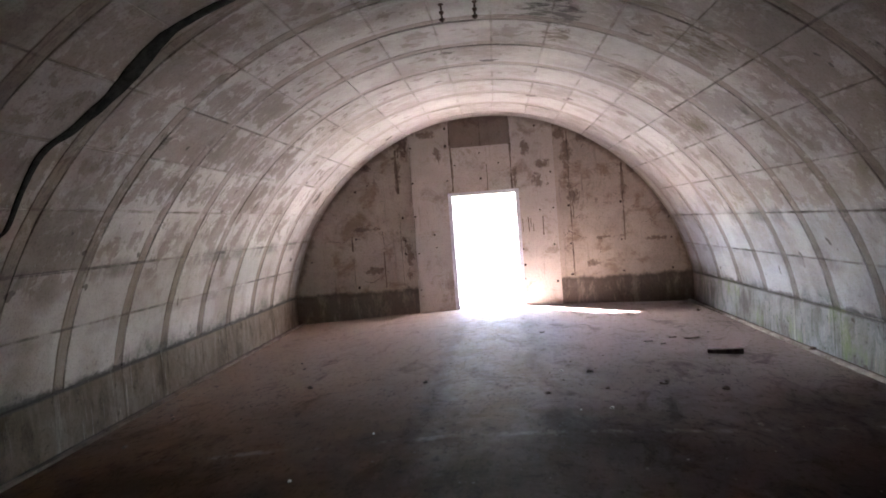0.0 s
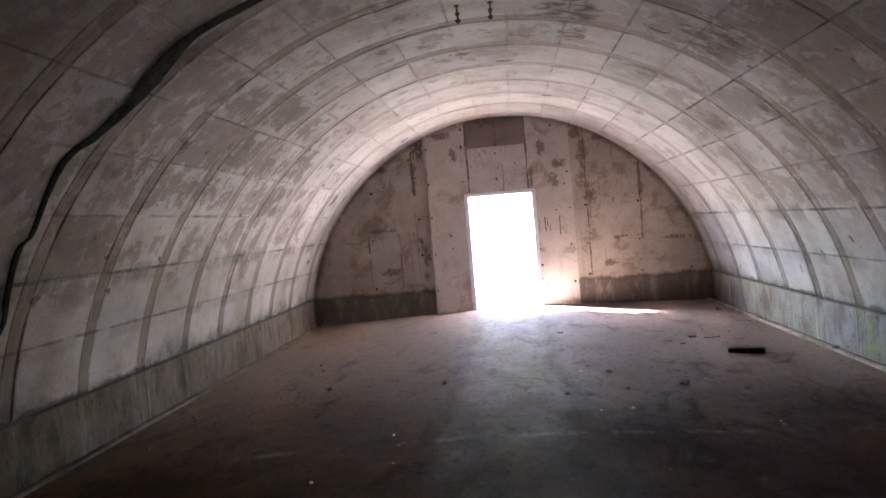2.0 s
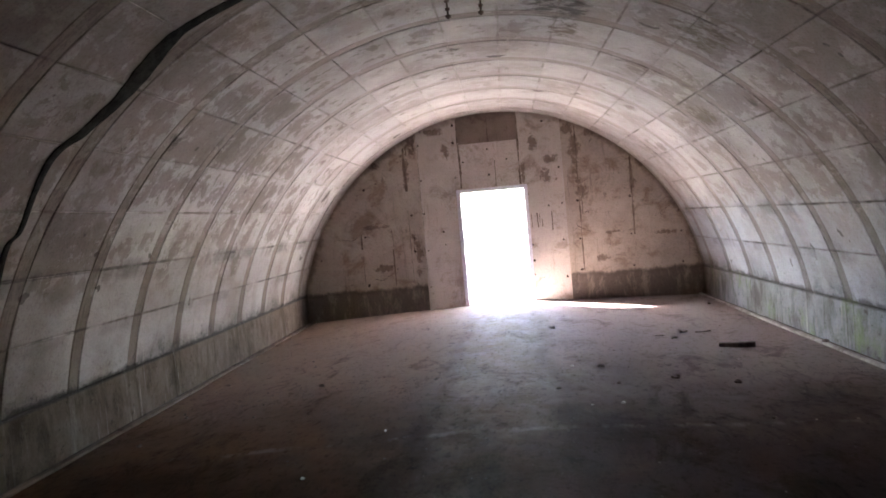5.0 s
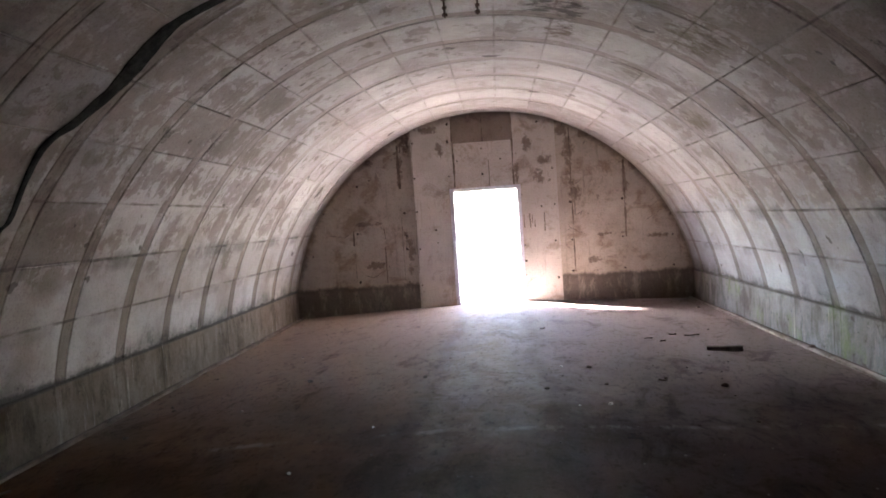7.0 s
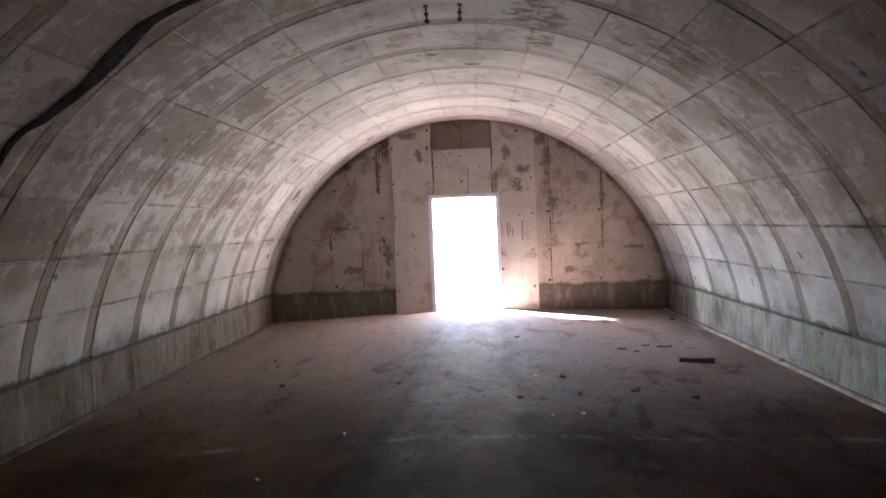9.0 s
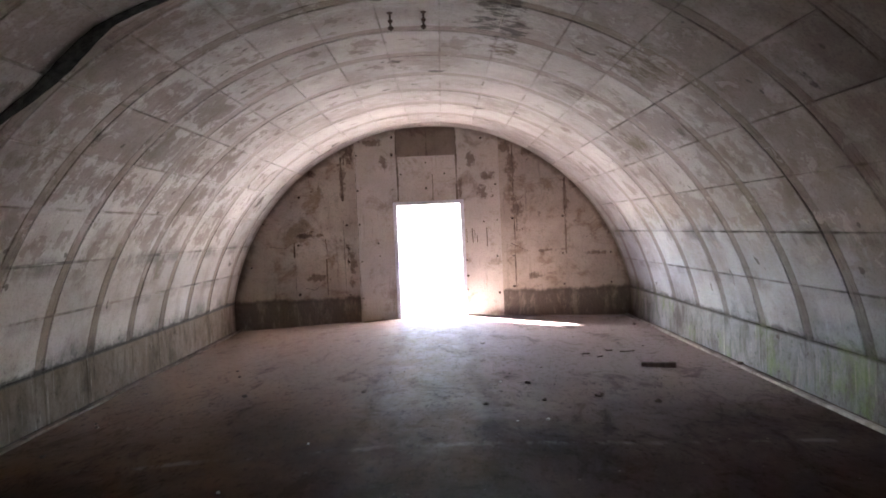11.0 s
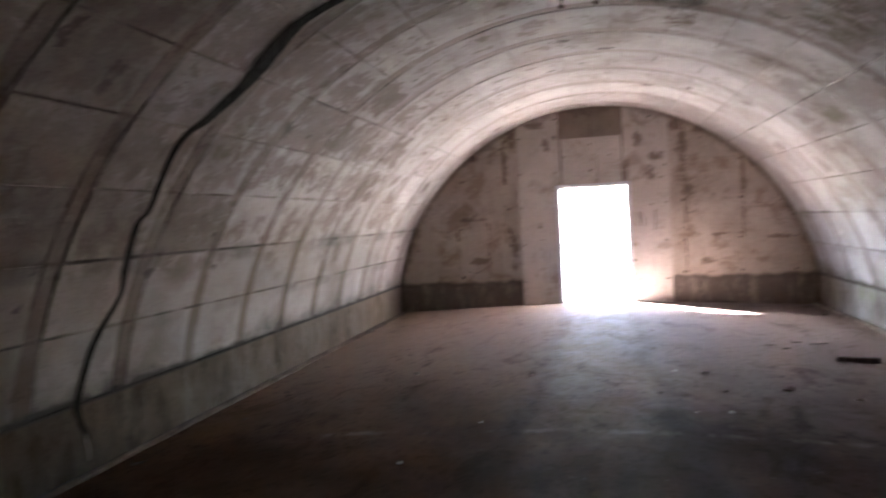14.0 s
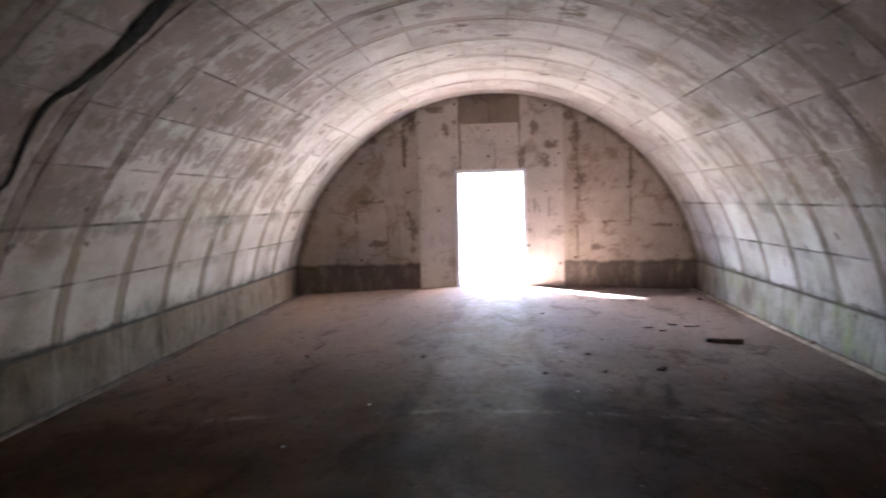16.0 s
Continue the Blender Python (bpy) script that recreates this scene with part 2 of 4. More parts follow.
    colour = n.mix(colour, (0.145, 0.205, 0.075), n.math("MULTIPLY", algae, 0.6))
    pale = n.math("MULTIPLY", n.step(n.noise(1.0, 8.0, 0.72, sheet(0.9, 11.0, 51.0), 0.3), 0.54, 0.68), n.step(n.noise(1.1, 4.0, 0.6, sheet(0.6, 1.0, 53.0)), 0.42, 0.60))
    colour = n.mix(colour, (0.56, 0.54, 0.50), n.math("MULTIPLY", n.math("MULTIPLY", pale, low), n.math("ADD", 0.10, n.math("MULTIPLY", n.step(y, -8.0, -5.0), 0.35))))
    grain = n.noise(48.0, 6.0, 0.75)
    colour = n.mix(colour, n.times(colour, (0.72, 0.71, 0.70, 1)), n.step(grain, 0.46, 0.70))
    specks = n.step(n.noise(3.4, 3.0, 0.5, sheet(1.0, 1.0, 91.0)), 0.705, 0.73)
    colour = n.mix(colour, (0.07, 0.058, 0.052), n.math("MULTIPLY", specks, 0.7))
    if fibres:
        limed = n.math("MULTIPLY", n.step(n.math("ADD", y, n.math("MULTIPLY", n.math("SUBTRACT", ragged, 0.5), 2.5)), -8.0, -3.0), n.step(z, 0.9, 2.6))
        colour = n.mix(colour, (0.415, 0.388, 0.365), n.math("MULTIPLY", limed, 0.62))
        threads = n.step(n.noise(1.0, 7.0, 0.74, sheet(1.4, 46.0, 17.0), 0.4), 0.50, 0.62)
        colour = n.mix(colour, n.times(colour, (0.48, 0.43, 0.39, 1)), n.math("MULTIPLY", threads, 0.4))
    if pieces:
        tone = n.math("ADD", 0.88, n.math("MULTIPLY", n.math("FRACT", n.math("MULTIPLY", own, 7.3)), 0.20))
        mixed = n.node("ShaderNodeCombineColor")
        for k in range(3):
            n.put(mixed.inputs[k], tone)
        colour = n.times(colour, mixed.outputs[0])
    height = n.math("ADD", n.math("MULTIPLY", grain, 0.3), n.math("ADD", n.math("MULTIPLY", peeled, 0.5), n.math("MULTIPLY", flakes, 0.8)))
    return n.finish(colour, 0.92, height, 0.6, 0.012, shine=0.05)


def wall_concrete(name, light, dark, damp, spots_at=()):
    """Board-cast end wall: warm blotched concrete, runs of rust, a dark ragged rim under the vault and a damp ragged
    foot.
    """
    n = Net(name)
    z, x = n.axis(2), n.axis(0)
    blotch = n.step(n.noise(1.4, 7.0, 0.64), 0.36, 0.68)
    colour = n.mix(light, dark, blotch)
    fine = n.noise(7.0, 9.0, 0.72, n.scaled(1, 1, 0.8, (4, 0, 2)))
    cloudy = n.step(n.noise(2.0, 10.0, 0.72, n.scaled(1, 1, 1.1, (9, 0, 5)), 0.4), 0.50, 0.64)
    colour = n.mix(colour, n.times(colour, (0.60, 0.53, 0.48, 1)), n.math("MULTIPLY", cloudy, 0.85))
    colour = n.mix(colour, (0.12, 0.085, 0.068), n.math("MULTIPLY", n.step(fine, 0.61, 0.67), 0.5))
    runs = n.step(n.noise(1.0, 6.0, 0.66, n.scaled(13.0, 3.0, 0.9)), 0.57, 0.72)
    colour = n.mix(colour, (0.17, 0.125, 0.10), n.math("MULTIPLY", runs, 0.5))
    for cx, cz, rx, rz in spots_at:
        dx = n.math("DIVIDE", n.math("SUBTRACT", x, cx), rx)
        dz = n.math("DIVIDE", n.math("SUBTRACT", z, cz), rz)
        far = n.math("SQRT", n.math("ADD", n.math("MULTIPLY", dx, dx), n.math("MULTIPLY", dz, dz)))
        mask = n.step(n.math("ADD", n.math("SUBTRACT", 1.05, far), n.math("MULTIPLY", n.math("SUBTRACT", fine, 0.5), 4.6)), 0.25, 0.75)
        colour = n.mix(colour, (0.13, 0.088, 0.07), n.math("MULTIPLY", mask, 0.72))
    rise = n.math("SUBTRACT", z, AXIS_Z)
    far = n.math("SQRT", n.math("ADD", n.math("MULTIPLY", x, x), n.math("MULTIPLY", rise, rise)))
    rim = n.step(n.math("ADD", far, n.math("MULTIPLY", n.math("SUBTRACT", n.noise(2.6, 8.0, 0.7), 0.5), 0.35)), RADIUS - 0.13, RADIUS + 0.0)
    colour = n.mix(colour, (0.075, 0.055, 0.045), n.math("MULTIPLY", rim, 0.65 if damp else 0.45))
    if damp:
        edge = n.math("ADD", z, n.math("MULTIPLY", n.math("SUBTRACT", n.noise(3.6, 8.0, 0.72, n.scaled(1.2, 1, 0.4)), 0.5), 0.24))
        wet = n.math("SUBTRACT", 1.0, n.step(edge, 0.365, 0.445))
        streak = n.math("SUBTRACT", 1.0, n.math("MULTIPLY", n.step(n.noise(1.0, 9.0, 0.74, n.scaled(7.0, 3.0, 2.4)), 0.48, 0.66), 0.45))
        colour = n.mix(colour, (0.098, 0.078, 0.066), n.math("MULTIPLY", n.math("MULTIPLY", wet, streak), 0.86))
        brim = n.math("MULTIPLY", wet, n.step(edge, 0.30, 0.40))
        colour = n.mix(colour, (0.060, 0.048, 0.042), n.math("MULTIPLY", brim, 0.4))
        scratch = n.step(n.noise(5.5, 10.0, 0.8, n.scaled(1.5, 1, 0.7, (2, 0, 7)), 0.6), 0.58, 0.64)
        colour = n.mix(colour, (0.24, 0.20, 0.165), n.math("MULTIPLY", n.math("MULTIPLY", wet, scratch), 0.5))
    grain = n.noise(42.0, 6.0, 0.74)
    colour = n.mix(colour, n.times(colour, (0.68, 0.66, 0.65, 1)), n.step(grain, 0.46, 0.72))
    height = n.math("ADD", n.math("MULTIPLY", grain, 0.35), n.math("MULTIPLY", fine, 0.7))
    return n.finish(colour, 0.9, height, 0.45, 0.01, shine=0.15)


def floor_concrete():
    """Dusty brown screed, painted lighter towards the door, with a scuffed lane of painted door sheen, scuffs, dark
    blots and grit.
    """
    n = Net("dusty_floor")
    x = n.axis(0)
    soil = n.step(n.noise(0.8, 7.0, 0.64), 0.34, 0.68)
    east = n.step(n.math("ADD", x, n.math("MULTIPLY", n.math("SUBTRACT", n.noise(0.9, 6.0, 0.6), 0.5), 2.0)), -0.9, 0.9)
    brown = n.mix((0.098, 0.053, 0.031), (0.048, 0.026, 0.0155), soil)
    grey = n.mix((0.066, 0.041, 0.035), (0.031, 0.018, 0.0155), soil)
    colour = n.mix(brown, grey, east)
    # paler towards the doorway: the fall of daylight put into the floor's colour
    door_light = n.step(n.math("ADD", n.axis(1), n.math("MULTIPLY", n.math("SUBTRACT", n.noise(0.7, 7.0, 0.66), 0.5), 3.0)), -8.2, -4.6)
    colour = n.mix(colour, n.mix((0.245, 0.178, 0.140), (0.27, 0.220, 0.205), east), n.math("MULTIPLY", door_light, 0.80))
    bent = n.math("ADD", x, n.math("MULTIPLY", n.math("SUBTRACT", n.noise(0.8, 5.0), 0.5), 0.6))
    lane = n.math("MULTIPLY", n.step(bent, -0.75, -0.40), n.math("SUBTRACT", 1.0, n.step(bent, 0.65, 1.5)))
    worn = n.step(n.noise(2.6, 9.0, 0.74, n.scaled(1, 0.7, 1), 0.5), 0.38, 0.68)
    # pale grey along the lane: the doorway's sheen put into the floor's colour
    colour = n.mix(colour, (0.285, 0.238, 0.243), n.math("MULTIPLY", n.math("MULTIPLY", n.math("ADD", n.math("MULTIPLY", lane, 0.82), 0.05), worn), n.math("ADD", 0.02, n.math("MULTIPLY", door_light, 0.88))))
    for at in (-0.52, 0.56):
        rut = n.math("SUBTRACT", 1.0, n.step(n.math("ABSOLUTE", n.math("SUBTRACT", bent, at)), 0.03, 0.14))
        colour = n.mix(colour, n.times(colour, (0.60, 0.55, 0.52, 1)), n.math("MULTIPLY", rut, 0.42))
    scuff = n.step(n.noise(1.0, 9.0, 0.74, n.scaled(1.9, 1.0, 1, (3, 8, 0)), 0.9), 0.52, 0.66)
    colour = n.mix(colour, n.times(colour, (0.50, 0.46, 0.44, 1)), n.math("MULTIPLY", scuff, 0.8))
    blots = n.step(n.noise(4.5, 9.0, 0.75, n.scaled(1, 1, 1, (5, 2, 0)), 0.4), 0.58, 0.65)
    colour = n.mix(colour, n.times(colour, (0.45, 0.42, 0.40, 1)), n.math("MULTIPLY", blots, 0.6))
    chalky = n.step(n.noise(7.0, 9.0, 0.78, n.scaled(1.4, 0.8, 1, (1, 6, 0)), 0.9), 0.60, 0.66)
    colour = n.mix(colour, (0.30, 0.265, 0.245), n.math("MULTIPLY", chalky, n.math("MULTIPLY", n.math("ADD", 0.12, door_light), n.math("ADD", 0.22, n.math("MULTIPLY", lane, 0.40)))))
    speck = n.noise(16.0, 9.0, 0.82, n.scaled(1.2, 0.6, 1))
    colour = n.mix(colour, n.times(colour, (0.42, 0.40, 0.39, 1)), n.math("MULTIPLY", n.step(speck, 0.52, 0.62), 0.75))
    joint = n.math("ABSOLUTE", n.math("SUBTRACT", n.math("ADD", n.axis(1), n.math("MULTIPLY", n.noise(1.3, 7.0, 0.7), 0.25)), -7.30))
    pale = n.math("MULTIPLY", n.math("SUBTRACT", 1.0, n.step(joint, 0.01, 0.07)), n.step(n.noise(3.0, 8.0, 0.75, n.scaled(1, 0.3, 1, (8, 8, 0))), 0.46, 0.62))
    colour = n.mix(colour, (0.28, 0.245, 0.225), n.math("MULTIPLY", pale, 0.35))
    grit = n.step(n.noise(26.0, 7.0, 0.82), 0.60, 0.68)
    colour = n.mix(colour, (0.30, 0.26, 0.235), n.math("MULTIPLY", grit, n.math("ADD", 0.14, n.math("MULTIPLY", door_light, 0.36))))
    height = n.math("ADD", n.math("MULTIPLY", n.noise(5.0, 9.0, 0.74, n.scaled(1, 1.2, 1)), 1.0), n.math("MULTIPLY", n.noise(38.0, 5.0, 0.75), 0.3))
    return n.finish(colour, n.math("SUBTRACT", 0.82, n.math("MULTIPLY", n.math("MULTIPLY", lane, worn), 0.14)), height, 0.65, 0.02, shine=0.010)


def kerb_concrete():
    """Worn kerb, muddied brown along one side of the floor."""
    n = Net("kerb_concrete")
    f = n.noise(3.5, 8.0, 0.68)
    clean = n.mix((0.30, 0.268, 0.240), (0.15, 0.124, 0.104), n.step(f, 0.38, 0.66))
    muddy = n.mix((0.115, 0.082, 0.060), (0.055, 0.036, 0.025), n.step(f, 0.38, 0.66))
    return n.finish(n.mix(muddy, clean, n.step(n.axis(0), -1.0, 1.0)), 0.87, n.noise(30.0, 5.0, 0.7), 0.5, 0.004)


def gravel_ground():
    """Dry pale gravel, darkened in front of the doorway to shape the light bounced indoors."""
    n = Net("gravel_ground")
    f = n.noise(3.0, 6.0, 0.65)
    gravel = n.mix((0.58, 0.530, 0.475), (0.46, 0.418, 0.368), n.step(f, 0.35, 0.68))
    # unseen dark patch by the doorway, added to trim light thrown at the rim
    bounce_trim = n.math("SUBTRACT", 1.0, n.step(n.math("ADD", n.axis(1), n.math("MULTIPLY", n.math("SUBTRACT", n.noise(0.9, 6.0), 0.5), 2.0)), 1.3, 4.6))
    return n.finish(n.mix(gravel, (0.115, 0.092, 0.072), n.math("MULTIPLY", bounce_trim, 0.85)), 0.9, f, 0.4, 0.004)


def plain(name, one, two, scale, rough, metal=0.0, strength=0.4, distance=0.004, shine=0.3):
    n = Net(name)
    f = n.noise(scale, 6.0, 0.65)
    return n.finish(n.mix(one, two, n.step(f, 0.35, 0.68)), rough, f, strength, distance, metal, shine)


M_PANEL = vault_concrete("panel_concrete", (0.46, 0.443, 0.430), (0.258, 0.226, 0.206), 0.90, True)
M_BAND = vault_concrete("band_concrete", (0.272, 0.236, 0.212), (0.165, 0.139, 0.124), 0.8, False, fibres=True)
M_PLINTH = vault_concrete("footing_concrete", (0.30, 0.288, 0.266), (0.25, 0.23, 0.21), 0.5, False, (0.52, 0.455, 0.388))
M_WALL = wall_concrete("end_wall_concrete", (0.452, 0.378, 0.322), (0.36, 0.294, 0.246), True, (
    (1.56, 2.55, 0.13, 0.60), (1.64, 1.85, 0.14, 0.30), (-1.60, 2.60, 0.07, 0.42), (-1.50, 3.05, 0.22, 0.14), (2.53, 2.15, 0.08, 0.50), (-1.46, 3.08, 0.16, 0.22), (1.45, 3.08, 0.20, 0.16), (1.95, 2.98, 0.35, 0.14), (2.72, 2.38, 0.22, 0.16),
    (2.2, 1.13, 0.5, 0.05), (3.05, 1.05, 0.26, 0.06), (-2.3, 1.58, 0.3, 0.05), (-2.2, 0.78, 0.24, 0.08), (-1.47, 0.9, 0.10, 0.55), (-2.18, 2.70, 0.12, 0.10), (1.88, 0.66, 0.10, 0.12)))
M_PIER = wall_concrete("door_bay_concrete", (0.53, 0.47, 0.425), (0.455, 0.398, 0.355), False, ((1.08, 2.55, 0.19, 0.13), (1.02, 2.25, 0.16, 0.20), (0.82, 2.86, 0.12, 0.20), (0.60, 2.35, 0.06, 0.35), (-0.80, 2.85, 0.09, 0.20), (-1.0, 3.22, 0.25, 0.10)))
M_BLOCK = wall_concrete("upper_block_concrete", (0.25, 0.20, 0.17), (0.19, 0.148, 0.125), False)
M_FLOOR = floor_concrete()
M_KERB = kerb_concrete()
M_GUTTER = plain("gutter_silt", (0.040, 0.030, 0.024), (0.085, 0.068, 0.055), 4.0, 0.9)
M_STEEL = plain("painted_steel", (0.66, 0.64, 0.72), (0.52, 0.50, 0.57), 12.0, 0.5)
M_RUST = plain("rusty_iron", (0.045, 0.030, 0.024), (0.085, 0.050, 0.035), 30.0, 0.75, 0.4)
M_TAR = plain("black_rubber", (0.010, 0.0105, 0.0095), (0.024, 0.025, 0.022), 14.0, 0.9, shine=0.015)
M_WOOD = plain("weathered_wood", (0.055, 0.038, 0.030), (0.10, 0.07, 0.055), 18.0, 0.8)
M_STONE = plain("rubble", (0.055, 0.040, 0.032), (0.12, 0.09, 0.072), 22.0, 0.85)
M_CHALK = plain("pale_rubble", (0.50, 0.47, 0.43), (0.34, 0.31, 0.28), 22.0, 0.85)
M_SCRAPE = plain("scraped_mark", (0.10, 0.065, 0.05), (0.16, 0.11, 0.085), 40.0, 0.85)
M_STAIN = plain("rust_stain", (0.10, 0.068, 0.052), (0.20, 0.150, 0.122), 9.0, 0.88)
M_SEAM = plain("joint_stain", (0.15, 0.112, 0.09), (0.25, 0.20, 0.168), 9.0, 0.88)
M_GROUND = gravel_ground()


# ---- mesh helpers ----
def part(name, bm, material, parent=None, label=""):
    bmesh.ops.recalc_face_normals(bm, faces=bm.faces)
    me = bpy.data.meshes.new(name)
    bm.to_mesh(me)
    bm.free()
    me.materials.append(material)
    ob = new(name, me)
    if parent is not None:
        ob.parent = parent
    if label:
        ob["label"] = label
    return ob


def box(x0, x1, y0, y1, z0, z1, bevel=0.0, bm=None):
    bm = bm or bmesh.new()
    made = bmesh.ops.create_cube(bm, size=1, matrix=Matrix.Translation(((x0 + x1) / 2, (y0 + y1) / 2, (z0 + z1) / 2)) @ Matrix.Diagonal((x1 - x0, y1 - y0, z1 - z0, 1)))
    if bevel:
        edges = list({e for v in made["verts"] for e in v.link_edges})
        bmesh.ops.bevel(bm, geom=edges, offset=bevel, segments=2, affect="EDGES", profile=0.5)
    return bm


def prism(outline, y0, y1):
    """A solid from an outline in x and z, between two depths."""
    bm = bmesh.new()
    front = [bm.verts.new((x, y0, z)) for x, z in outline]
    back = [bm.verts.new((x, y1, z)) for x, z in outline]
    bm.faces.new(front)
    bm.faces.new(list(reversed(back)))
    for k in range(len(outline)):
        j = (k + 1) % len(outline)
        bm.faces.new((front[k], back[k], back[j], front[j]))
    return bm


# ---- points on the vault and floor ----
def on_vault(angle, y, radius=RADIUS):
    return Vector((radius * math.cos(angle), y, AXIS_Z + radius * math.sin(angle)))


def vault_x(z, radius=RADIUS):
    return math.sqrt(max(radius ** 2 - (z - AXIS_Z) ** 2, 0))


def floor_z(x):
    return -FALL * math.sqrt(x * x + 0.04)


# ---- ground and floor ----
def build_floor():
    bm = bmesh.new()
    xs = np.linspace(-3.95, 3.95, 60)
    ys = np.linspace(REAR - 0.1, 0.40, 194)
    grid = [[bm.verts.new((x, y, floor_z(x) + 0.006 * noise.noise((x * 0.9, y * 0.9, 3)) + 0.003 * noise.noise((x * 3.5, y * 3.5, 9)))) for x in xs] for y in ys]
    for j in range(len(ys) - 1):
        for i in range(len(xs) - 1):
            bm.faces.new((grid[j][i], grid[j][i + 1], grid[j + 1][i + 1], grid[j + 1][i])).smooth = True
    return tagged(part("floor", bm, M_FLOOR), "dusty brown concrete floor with a scuffed lane, painted door sheen and grit", "floor", kind="structure")


build_floor()
bm = bmesh.new()
rim = [bm.verts.new(p) for p in ((-1500, -1500, -0.20), (1500, -1500, -0.20), (1500, 1500, -0.20), (-1500, 1500, -0.20))]
bm.faces.new(rim)
tagged(part("ground", bm, M_GROUND), "sunlit gravel ground outside the doorway", "ground", kind="structure")

# ---- vault shell ----
START = math.asin((0.385 - AXIS_Z) / RADIUS)


def arc_shell(inner, outer, a0, a1, y0, y1, steps):
    bm = bmesh.new()
    rows = []
    for k in range(steps + 1):
        a = a0 + (a1 - a0) * k / steps
        rows.append([bm.verts.new(on_vault(a, y, r)) for r, y in ((inner, y0), (inner, y1), (outer, y1), (outer, y0))])
    for a, b in zip(rows, rows[1:]):
        for k in range(4):
            j = (k + 1) % 4
            bm.faces.new((a[k], a[j], b[j], b[k])).smooth = k == 0
    bm.faces.new(rows[0])
    bm.faces.new(list(reversed(rows[-1])))
    return bm


vault = tagged(part("vault", arc_shell(RADIUS + 0.03, RADIUS + 0.35, START - 0.06, math.pi - START + 0.06, REAR - 0.3, 0.16, 120), M_BAND),
               "barrel vault of grey cast concrete with recessed joint bands", "vault", kind="structure")

# ---- low walls and kerbs along the sides ----
KERB_RIDGE = ((0.066, -0.10), (0.068, 0.022), (0.076, 0.034), (0.108, 0.032), (0.120, 0.022), (0.126, -0.10))
KERB_GUTTER = ((-0.02, -0.10), (-0.02, 0.016), (0.010, 0.008), (0.030, -0.004), (0.072, -0.004), (0.076, -0.10))


def swept_kerb(side, profile):
    """A worn profile of distance from the wall and height, drawn along the side of the floor."""
    bm = bmesh.new()
    rows = []
    z = floor_z(HALF)
    for k in range(241):
        y = REAR + (WALL_Y - REAR) * k / 240
        row = []
        for j, (d, h) in enumerate(profile):
            worn = h > 0
            chip = max(0.0, noise.noise((y * 2.6, j * 0.4, side * 9.0)) - 0.15) * 0.016
            row.append(bm.verts.new((side * (HALF - d - worn * 0.006 * noise.noise((y * 1.1, side * 4.0, 6.0))), y, z + h - worn * chip)))
        rows.append(row)
    for a, b in zip(rows, rows[1:]):
        for j in range(len(profile)):
            i = (j + 1) % len(profile)
            bm.faces.new((a[j], a[i], b[i], b[j]))
    bm.faces.new(rows[0])
    bm.faces.new(list(reversed(rows[-1])))
    return bm


for side, name in ((-1, "plinth_west"), (1, "plinth_east")):
    bm = box(side * HALF, side * (HALF + 0.5), REAR, WALL_Y + 0.08, -0.35, 0.385, 0.012)
    tagged(part(name, bm, M_PLINTH), "low concrete footing wall with water streaks and a black tide line", "wall", kind="structure")
    kerb = tagged(part("kerb_west" if side < 0 else "kerb_east", swept_kerb(side, KERB_RIDGE), M_KERB), "narrow chipped concrete kerb with a gutter beside the footing wall", "kerb", kind="structure")
    part("gutter", swept_kerb(side, KERB_GUTTER), M_GUTTER, kerb, "dark silted gutter between kerb and footing")

# ---- end wall with its doorway ----
DOOR_L, DOOR_R, DOOR_T = -0.585, 0.575, 2.06
BAY_L, BAY_R, BLOCK_L, BLOCK_R, BLOCK_Z, WALL_END = -1.335, 1.320, -0.560, 0.540, 2.965, 0.38


def wall_outline(x0, x1, low, steps=24, grow=0.02):
    """From x0 to x1, from low up to the vault's soffit."""
    top = [(x, AXIS_Z + math.sqrt(max((RADIUS + grow) ** 2 - x * x, 0))) for x in np.linspace(x1, x0, steps)]
    return [(x0, low), (x1, low), *top]


end_wall = new("wall_north")
tagged(end_wall, "brown cast concrete end wall with a damp dark foot", "wall", kind="structure")
edge = HALF + 0.02
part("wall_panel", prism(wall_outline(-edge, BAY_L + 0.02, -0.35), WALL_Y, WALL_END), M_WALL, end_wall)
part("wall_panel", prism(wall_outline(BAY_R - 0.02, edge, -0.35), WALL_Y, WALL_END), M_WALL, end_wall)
part("door_bay", prism([(BAY_L, -0.35), (DOOR_L - 0.004, -0.35), (DOOR_L - 0.004, DOOR_T + 0.02), (BLOCK_L, DOOR_T + 0.02)] + wall_outline(BAY_L, BLOCK_L, 0, 10)[2:], 0.0, WALL_END), M_PIER, end_wall, "paler smooth concrete pier beside the doorway")
part("door_bay", prism([(DOOR_R + 0.004, -0.35), (BAY_R, -0.35)] + wall_outline(BLOCK_R, BAY_R, 0, 10)[2:] + [(BLOCK_R, DOOR_T + 0.02), (DOOR_R + 0.004, DOOR_T + 0.02)], 0.0, WALL_END), M_PIER, end_wall, "paler smooth concrete pier beside the doorway")
part("lintel", box(BLOCK_L + 0.008, BLOCK_R - 0.008, 0.006, 0.099, DOOR_T + 0.022, BLOCK_Z), M_PIER, end_wall, "pale concrete lintel panel over the doorway")
part("backing", box(DOOR_L - 0.2, DOOR_R + 0.2, 0.10, WALL_END - 0.003, DOOR_T + 0.024, 3.40), M_BLOCK, end_wall)
part("upper_block", prism(wall_outline(BLOCK_L - 0.01, BLOCK_R + 0.01, BLOCK_Z - 0.002, 10), 0.050, 0.099), M_BLOCK, end_wall, "dark recessed block over the lintel")

